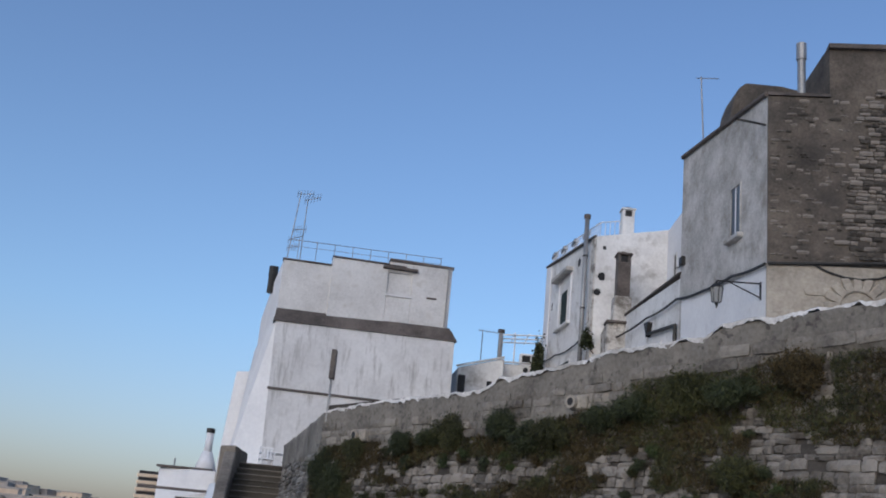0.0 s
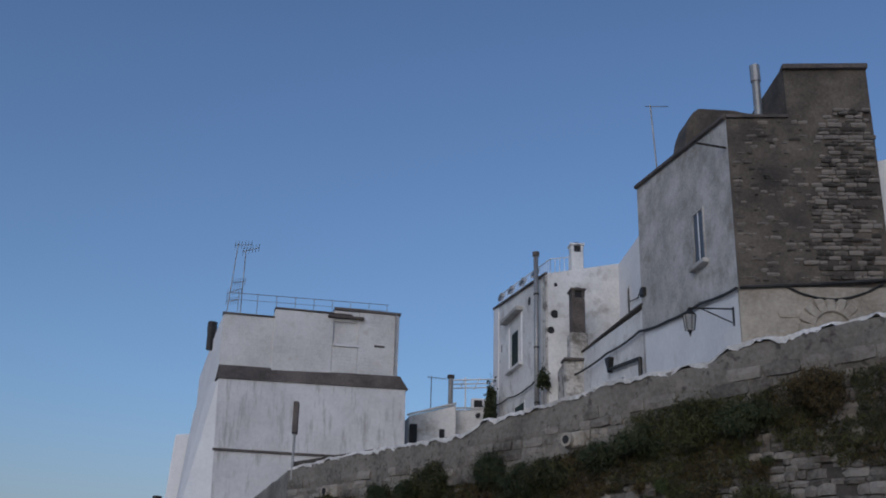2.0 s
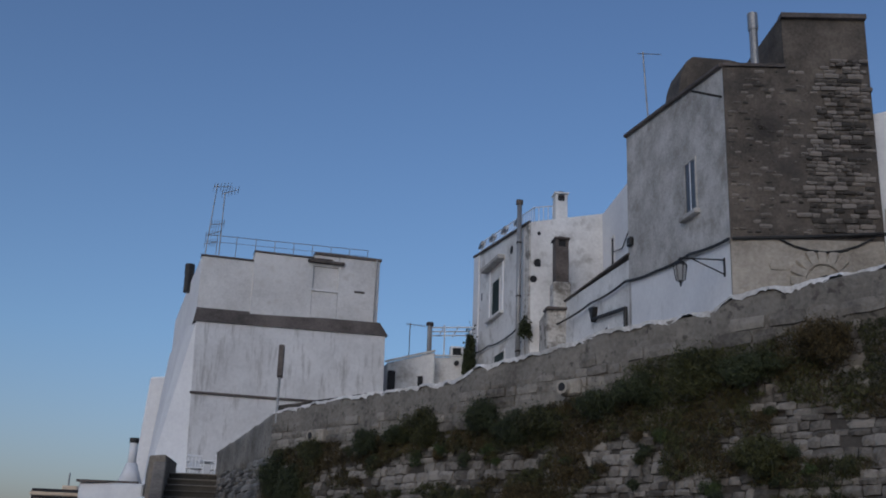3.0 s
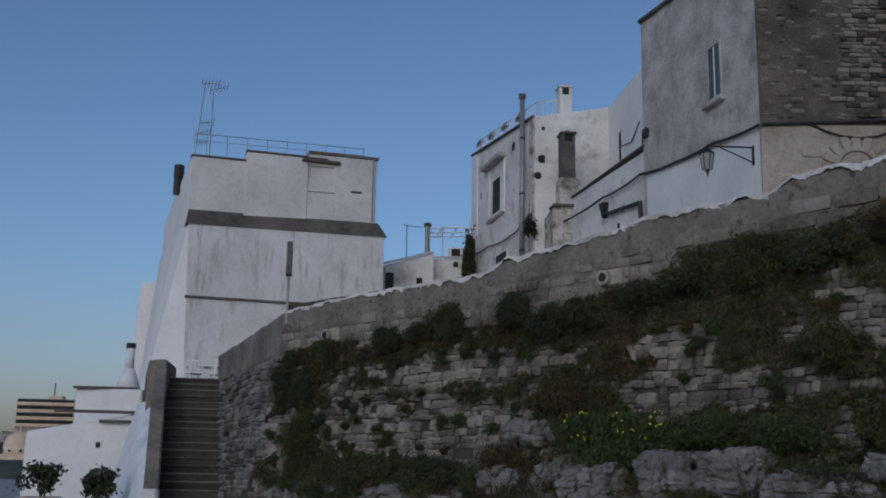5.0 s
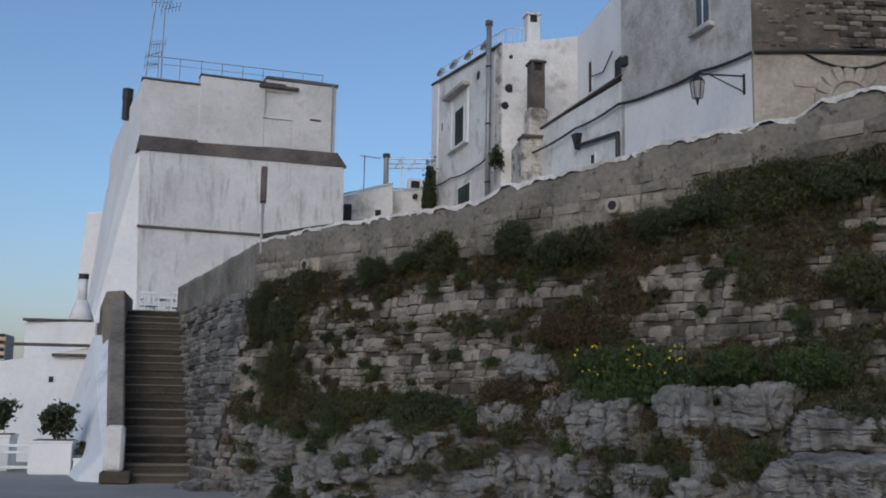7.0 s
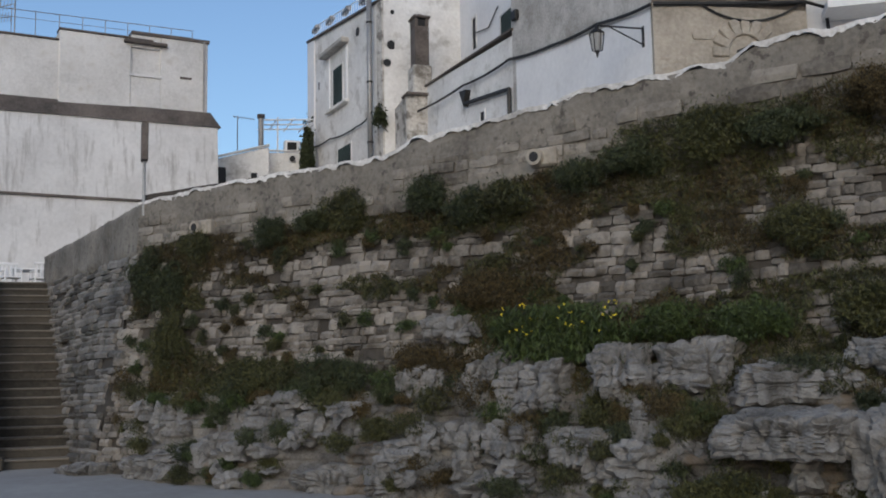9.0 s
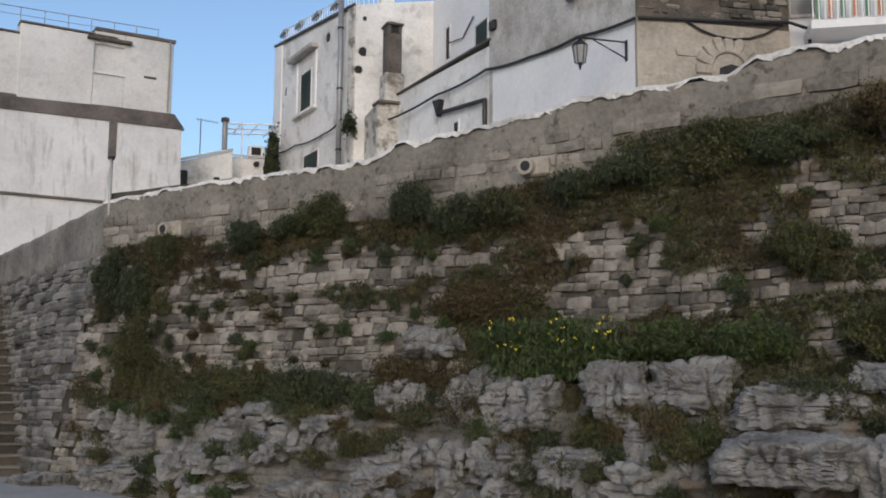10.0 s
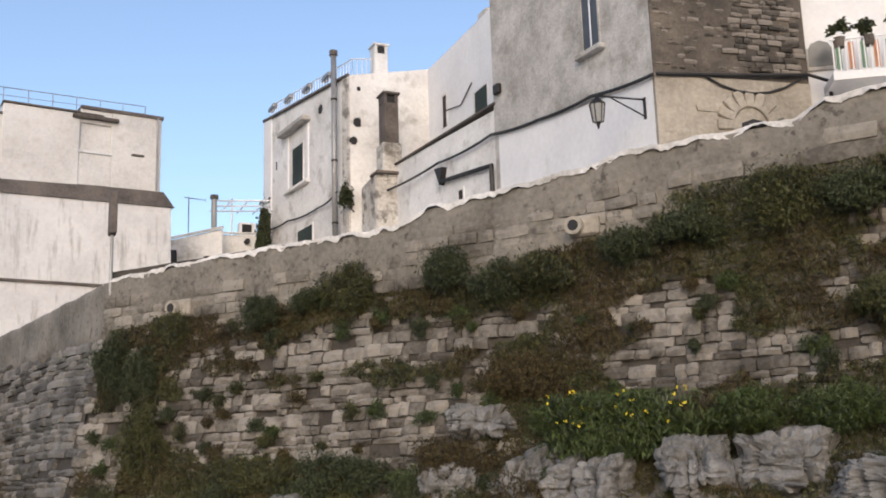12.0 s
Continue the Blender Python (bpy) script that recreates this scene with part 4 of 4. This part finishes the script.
def rock(u0, u1, z0, z1, out, seed, label="grey weathered karst limestone boulder"):
    bm = bmesh.new()
    bmesh.ops.create_icosphere(bm, subdivisions=5 if seed < 50 else 3, radius=1)
    r = random.Random(seed * 7 + 1)
    rx, rz = (u1 - u0) / 2, (z1 - z0) / 2
    ry = min(0.55, max(0.28, (rx + rz) * 0.5))
    off = Vector((seed * 3.7, seed * 1.3, 0))
    # broken faces: a flat bed above and below, joints at the sides, chipped corners
    cuts = [(Vector((r.uniform(-0.25, 0.25), r.uniform(0.0, 0.3), 1)), 0.82), (Vector((0, 0, -1)), 0.95), (Vector((1, r.uniform(-0.3, 0.4), r.uniform(-0.1, 0.3))), 0.86),
            (Vector((-1, r.uniform(-0.3, 0.4), r.uniform(-0.1, 0.3))), 0.86), (Vector((r.uniform(-0.4, 0.4), 1, r.uniform(-0.15, 0.35))), 0.80)]
    for _ in range(11):
        cuts.append((Vector((r.gauss(0, 1), abs(r.gauss(0, 0.9)), r.gauss(0.3, 0.8))), r.uniform(0.84, 1.12)))
    cuts = [(n.normalized(), d) for n, d in cuts]
    wide = min(rx, rz)
    for v in bm.verts:
        p = v.co.normalized()
        d = 1.35
        for n, h in cuts:
            c = p.dot(n)
            if c > 0.05:
                d = min(d, h / c)
        q = p * d
        m = Vector((q.x * rx, q.y * ry, q.z * rz))
        grain = noise.fractal(m * 5.0 + off, 0.9, 2.1, 5)
        crack = abs(noise.noise(Vector((m.x * 5.5, m.y * 3.0, m.z * 1.8)) + off * 2))
        bed = abs(noise.noise(Vector((m.x * 0.9, m.y * 0.9, m.z * 8.0)) + off))
        pit = max(0.0, noise.noise(m * 13.0 + off) - 0.15)
        push = wide * (0.10 * noise.noise(m * 2.2 + off)) + 0.045 * grain + 0.15 * strata(m.x + seed, m.z + seed * 0.7, seed + 0.3, 0.16, 0.12) - 0.11 * max(0.0, 1 - crack * 7) - 0.05 * max(0.0, 1 - bed * 8) - 0.05 * pit
        v.co = m + p * push
    ob = new("boulder", mesh_of(bm, M_rock, "boulder"))
    ob.matrix_basis = WALL @ pose((u0 + u1) / 2, out - ry * 0.55, (z0 + z1) / 2, 0, 0, (seed * 37) % 24 - 12)
    tagged(ob, label, "rock", "boulders of the outcrop")


LOW_ROCKS = ((4.8, 6.2, -0.1, 0.4, 1.5), (6.2, 7.4, -0.1, 0.42, 1.6), (7.6, 8.9, -0.1, 0.42, 1.5), (9.6, 10.9, -0.1, 0.52, 1.55), (2.4, 3.5, -0.1, 0.58, 1.2), (3.6, 4.9, -0.1, 1.0, 1.2),
             (-0.8, 0.4, -0.15, 0.2, 1.25), (0.8, 2.2, -0.1, 0.4, 1.15), (12.45, 13.6, -0.1, 1.3, 1.75), (13.6, 15, -0.1, 1.0, 1.7), (10.9, 11.8, -0.1, 0.5, 1.3), (12, 12.6, -0.1, 0.6, 1.2))
MID_ROCKS = ((1.3, 2.8, 0.5, 1.36, 0.95), (2.9, 3.7, 0.75, 1.35, 1.0), (4.6, 5.5, 0.6, 1.15, 1.1), (5.2, 6.4, 0.4, 1.0, 1.15), (6.7, 7.5, 0.42, 1.0, 1.4), (7.45, 8.05, 0.42, 0.95, 1.4), (7.95, 8.85, 0.48, 1.05, 1.4),
             (8.75, 9.95, 0.42, 0.95, 1.4), (11.0, 12.65, 0.62, 1.17, 1.95), (9.8, 10.9, 0.55, 1.25, 1.25), (3.5, 4.6, 0.8, 1.2, 1.05))
HIGH_ROCKS = ((6.25, 7.15, 1.05, 1.78, 0.95), (7.45, 8.2, 1.0, 1.86, 1.05), (8.0, 8.55, 1.0, 1.75, 1.1), (8.45, 9.05, 1.1, 1.78, 1.2), (9.35, 10.2, 1.15, 1.98, 1.2), (10.1, 11.15, 1.25, 1.98, 1.05), (11.0, 12.5, 1.15, 1.7, 1.15),
              (12.2, 13.4, 1.4, 1.95, 1.0), (6.5, 7.5, 1.95, 2.42, 0.6), (13.3, 15, 1.1, 1.8, 1.0))
for i, r in enumerate(LOW_ROCKS + MID_ROCKS + HIGH_ROCKS):
    rock(*r, i + 1)
rs = random.Random(17)
for i in range(70):
    u, z = rs.uniform(0.6, 13), rs.uniform(0.0, 1.5)
    w, h = rs.uniform(0.12, 0.4), rs.uniform(0.07, 0.2)
    rock(u - w, u + w, z - h, z + h, bank_out(u, z) + 0.2, i + 50, "small jagged limestone block in the outcrop")

# ---- plants on the wall and the outcrop ----
BARE = ((1.3, 7.0, 1.75, 2.85), (-2, 1.0, 0.2, 2.7), (2.3, 5.7, 3.2, 3.47), (6.5, 7.9, 3.12, 3.5), (8.3, 10.2, 3.2, 3.6), (7.8, 9.6, 2.55, 2.9), (3.4, 6.6, 2.95, 3.6), (1.9, 3.4, 2.8, 3.1), (9.9, 14, 2.5, 2.95), (11.9, 14, 3.1, 3.7), (11.65, 12.25, 1.85, 2.5))


def bare(u, z):
    n = bumps((u, 8.0, z), 0.9, 1.0) + bumps((u, 18.0, z), 4.5, 0.28)
    for a, b, c, d in BARE:
        e = min(u - a, b - u, (z - c) * 1.6, (d - z) * 1.6)
        if e + 0.55 * n > 0.06:
            return True
    return n > 0.42


def grow(n, seed, zlo, zhi, want_dry, u0=0.2, u1=16.0):
    r = np.random.default_rng(seed)
    pts = []
    for _ in range(n):
        u = r.uniform(u0, u1)
        top = at(LOWS, u) + 0.05
        z = r.uniform(zlo, min(zhi, top))
        if bare(u, z):
            continue
        dry = bumps((u * 0.8, 20.0, z * 1.4), 0.7, 1.0) + 0.12 * (2.9 - abs(z - 3.3)) + r.normal() * 0.25 > 0.36
        if dry != want_dry:
            continue
        thick = 0.05 + 0.2 * abs(bumps((u, 30.0, z), 1.6, 1.0)) + 0.16 * max(0.0, bumps((u, 33.0, z), 5.0, 1.0))
        out = max(batter(z), bank_out(u, z) if z < 1.9 else 0) + thick * r.uniform(0.0, 1.0) ** 0.7
        pts.append(WALL @ Vector((u, out, z)))
    return pts


tagged(leaves("creeper", grow(210000, 21, 1.3, 4.9, False), 0.015, M_leaf, None, 1, 1.0, 5.0), "dense green weeds and creeper over the wall", "plants", kind="stuff")
tagged(leaves("dry_creeper", grow(210000, 22, 1.3, 4.9, True), 0.013, M_leaf_dry, None, 2, 1.1, 6.5), "dry reddish brown weeds over the wall", "plants", kind="stuff")


def bush(u0, u1, z0, z1, out, n, mat, label, seed, size=0.015, up=0.9, name="bush"):
    r = np.random.default_rng(seed)
    rx, rz = (u1 - u0) / 2, (z1 - z0) / 2
    ry = min(0.4, max(0.18, rx * 0.7))
    b = thing(name, WALL @ pose((u0 + u1) / 2, out, z0), label, "bush")
    for k in range(3):
        part("stem", rod((0, -0.2, 0), (r.uniform(-0.4, 0.4) * rx, 0, rz * 1.2), 0.015, 0.006, 5), M_wood, b)
    leaves("foliage", clump(r, int(n * 4.6), rx * 1.05, ry, rz * 1.05, 22), size, mat, b, seed, up, 3.6)


BUSHES = ((1.3, 2.0, 3.5, 4.15, 0.2), (3.0, 3.75, 3.6, 4.2, 0.2), (3.9, 4.6, 3.75, 4.15, 0.2), (4.4, 5.4, 3.7, 4.42, 0.2), (6.1, 6.9, 3.8, 4.45, 0.2), (6.7, 7.6, 3.6, 4.2, 0.25), (7.3, 8.3, 3.6, 4.25, 0.25),
          (0.1, 0.9, 2.7, 3.85, 0.3), (0.6, 1.6, 2.6, 3.6, 0.35), (1.0, 1.9, 1.3, 2.7, 0.6), (8.5, 9.3, 3.9, 4.42, 0.2), (9.2, 10.2, 3.95, 4.6, 0.2))
for i, b in enumerate(BUSHES):
    bush(*b, 1500, M_leaf_dark if i % 3 else M_leaf, "dark green bush rooted in the wall below the parapet", 40 + i)
BUSHES2 = ((10.2, 11.2, 4.1, 4.75, 0.2), (11.0, 12.2, 4.15, 4.7, 0.2), (12.2, 13.2, 4.3, 4.95, 0.2), (11.3, 12.2, 2.9, 3.5, 0.35), (8.2, 9.8, 1.6, 2.3, 0.7), (9.7, 10.8, 1.85, 2.4, 0.7), (10.6, 11.8, 1.8, 2.4, 0.7),
           (12.2, 13.1, 1.9, 2.5, 0.7), (2.8, 4.4, 1.05, 1.85, 0.8), (4.2, 6.0, 1.1, 1.9, 0.8), (6.0, 7.4, 1.3, 2.05, 0.7), (10.5, 11.8, -0.02, 0.55, 1.75), (6.9, 8.8, 2.2, 2.95, 0.4), (7.75, 8.35, 1.8, 2.35, 0.7))
for i, b in enumerate(BUSHES2):
    mat = (M_leaf, M_leaf_dark, M_leaf_dry, M_leaf)[i % 4] if i not in (4, 5, 6, 13, 12) else (M_leaf_dry if i == 12 else M_grass)
    bush(*b, 2200, mat, "dry brown weeds on the wall" if mat is M_leaf_dry else "green bush on the rocky ledge", 70 + i)
rr = np.random.default_rng(9)
for i in range(120):
    u = rr.uniform(0.3, 13.5)
    z = rr.uniform(0.0, 1.5)
    w = rr.uniform(0.12, 0.45)
    bush(u - w, u + w, z - 0.05, z + w * rr.uniform(0.8, 1.4), bank_out(u, z) + 0.1, 320, (M_leaf, M_leaf_dark, M_leaf, M_leaf_dry, M_grass)[i % 5], "tuft of weeds in a rock crevice", 200 + i, 0.013, 1.4, "weed_tuft")
for i in range(80):
    u, z = rr.uniform(0.2, 13.3), rr.uniform(1.6, 3.8)
    w = rr.uniform(0.06, 0.22)
    bush(u - w, u + w, z - 0.05, z + w * rr.uniform(1.0, 2.0), batter(z) + 0.05, 160, (M_leaf, M_leaf_dry, M_leaf_dark, M_grass)[i % 4], "small weed growing from a wall joint", 400 + i, 0.012, 1.4, "wall_weed")
fl = thing("yellow_flowers", WALL @ pose(8.9, 0.75, 2.0), "clump of small yellow wild flowers above the rocks", "flowers")
fp = np.column_stack([rr.uniform(-0.75, 0.85, 30), rr.uniform(0.1, 0.4, 30), rr.uniform(0.0, 0.42, 30)])
for i, q in enumerate(fp):
    leaves("flower", q + rr.normal(size=(5, 3)) * 0.010, 0.024, M_yellow, fl, 600 + i, 0.2, 1.0)
leaves("foliage", np.column_stack([rr.normal(0, 0.4, 4500), rr.uniform(-0.1, 0.35, 4500), rr.uniform(-0.3, 0.40, 4500)]), 0.02, M_grass, fl, 7, 1.4, 4.5)

# ---- single stones of the walls ----
def stone_meshes(mat, count, seed):
    r = random.Random(seed)
    out = []
    for _ in range(count):
        bm = bmesh.new()
        nx, nz = 4, 3
        grid = []
        for b in range(nz):
            row = []
            for a in range(nx):
                x, z = a / (nx - 1) - 0.5, b / (nz - 1) - 0.5
                edge = a in (0, nx - 1) or b in (0, nz - 1)
                corner = a in (0, nx - 1) and b in (0, nz - 1)
                pull = 0.05 if corner else 0.0
                row.append(bm.verts.new((x * (1 - pull) + r.uniform(-0.025, 0.025), 0.5 - (r.uniform(0.10, 0.24) if edge else 0) - (0.1 if corner else 0) + r.uniform(-0.08, 0.08), z * (1 - pull) + r.uniform(-0.045, 0.045))))
            grid.append(row)
        for b in range(nz - 1):
            for a in range(nx - 1):
                bm.faces.new((grid[b][a], grid[b][a + 1], grid[b + 1][a + 1], grid[b + 1][a]))
        rim = grid[0] + [grid[1][-1]] + grid[2][::-1] + [grid[1][0]]
        rear = [bm.verts.new((v.co.x, -0.5, v.co.z)) for v in rim]
        for i in range(len(rim)):
            k = (i + 1) % len(rim)
            bm.faces.new((rim[i], rear[i], rear[k], rim[k]))
        out.append(mesh_of(bm, mat, "stone"))
    return out


def courses(frame_m, u0, u1, z0, zmax, seed, keep, longer=1.0):
    """Courses of stones of uneven length; yields poses and sizes."""
    r = random.Random(seed)
    z = z0
    while z < zmax(u0) + 1.2:
        h = r.choice((0.085, 0.105, 0.125, 0.145, 0.17)) * r.uniform(0.9, 1.1)
        u = u0 - r.uniform(0, 0.3)
        while u < u1:
            w = r.choice((0.12, 0.17, 0.21, 0.26, 0.31, 0.40)) * r.uniform(0.85, 1.15) * longer
            cu, cz = u + w / 2, z + h / 2 + 0.04 * math.sin(u * 0.9 + z) + r.uniform(-0.012, 0.012)
            if cz < zmax(cu) and r.random() < 0.92 and keep(cu, cz):
                d = 0.16
                tilt = math.degrees(math.atan(0.22)) if cz < 4 else 0
                yield frame_m @ pose(cu, batter(cz) - d * 0.3 + r.uniform(-0.025, 0.025), cz, tilt + r.uniform(-3, 3), r.uniform(-2.0, 2.0), r.uniform(-3, 3)) @ Matrix.Diagonal((w - r.uniform(0.0, 0.012), d, h * r.uniform(0.94, 1.02), 1)), cu
            u += w
        z += h


def lay(parent, poses, meshes, singles, seed):
    r = random.Random(seed)
    rest = []
    n = 0
    for m, u in poses:
        me = r.choice(meshes)
        if singles(u) and n < 300:
            ob = new("stone", me)
            ob.matrix_basis = m
            ob.parent = parent
            n += 1
        else:
            rest.append((me, m))
    if rest:
        vs, fs = [], []
        for me, m in rest:
            k = len(vs)
            vs += [m @ v.co for v in me.vertices]
            fs += [[k + i for i in p.vertices] for p in me.polygons]
        me = bpy.data.meshes.new("stones")
        me.from_pydata(vs, [], fs)
        me.materials.append(meshes[0].materials[0])
        ob = new("stonework", me)
        ob.parent = parent
        tagged(ob, kind="stuff")


lay(wall, courses(WALL, -0.4, 16, 0.1, lambda u: at(LOWS, u) + 0.02, 31, lambda u, z: (z > 1.2 or u < 2.2) and u > 0.1 - CORNER * batter(z)), stone_meshes(M_stone, 10, 1), lambda u: 5.2 < u < 9.2, 32)
side_wall = thing("wall_side", None, "grey limestone side wall along the stairs", "wall", kind="structure")
lay(side_wall, courses(SIDE, 0.2, SIDE_LEN + 0.5, 0.1, lambda u: 3.9, 33, lambda u, z: u < SIDE_LEN + CORNER * batter(z) - 0.08, 2.2), stone_meshes(M_stone_dark, 10, 2), lambda u: u > 3, 34)


def rubble_keep(u, z):
    edge = 1.75 + 0.55 * max(0, min(1, (z - 11) / 2.4)) + bumps((u, 1, z), 2.0, 0.3)
    return u > edge and u < 3.35 and 9.2 < z < 13.6 + bumps((u, 3, 0), 2, 0.2)


def flat_courses(frame_m, u0, u1, z0, z1, seed, keep, d=0.1, y=0.06, h0=0.08, h1=0.14, dens=0.85):
    r = random.Random(seed)
    z = z0
    while z < z1:
        h = r.uniform(h0, h1)
        u = u0
        while u < u1:
            w = r.uniform(1.3, 3.2) * h
            if keep(u + w / 2, z + h / 2) and r.random() < dens:
                yield frame_m @ pose(u + w / 2, y + r.uniform(-0.03, 0.02), z + h / 2, 0, r.uniform(-3, 3), r.uniform(-4, 4)) @ Matrix.Diagonal((w - 0.02, d, h - 0.02, 1)), u
            u += w
        z += h


lay(tow, flat_courses(TS, 1.5, 3.4, 9.2, 13.9, 51, rubble_keep), stone_meshes(M_rubble, 8, 3), lambda u: True, 52)
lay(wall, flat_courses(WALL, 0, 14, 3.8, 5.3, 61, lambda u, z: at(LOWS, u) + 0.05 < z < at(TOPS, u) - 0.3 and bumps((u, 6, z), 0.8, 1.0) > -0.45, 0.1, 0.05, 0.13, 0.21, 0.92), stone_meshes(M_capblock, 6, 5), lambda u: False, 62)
lay(tow, flat_courses(TS, 0.02, 3.3, 7.4, 8.95, 63, lambda u, z: bumps((u, 4, z), 1.2, 1.0) > -0.1 and not (1.2 < u < 2.9 and z < 8.9), 0.1, 0.06, 0.14, 0.22, 0.7), stone_meshes(M_tower_low, 6, 6), lambda u: True, 64)
lay(tow, flat_courses(TS, 0.05, 2.0, 9.15, 13.2, 65, lambda u, z: bumps((u, 14, z), 1.5, 1.0) > -0.5 and not rubble_keep(u, z), 0.1, 0.018, 0.055, 0.11, 0.42), stone_meshes(M_rubble, 6, 7), lambda u: True, 66)
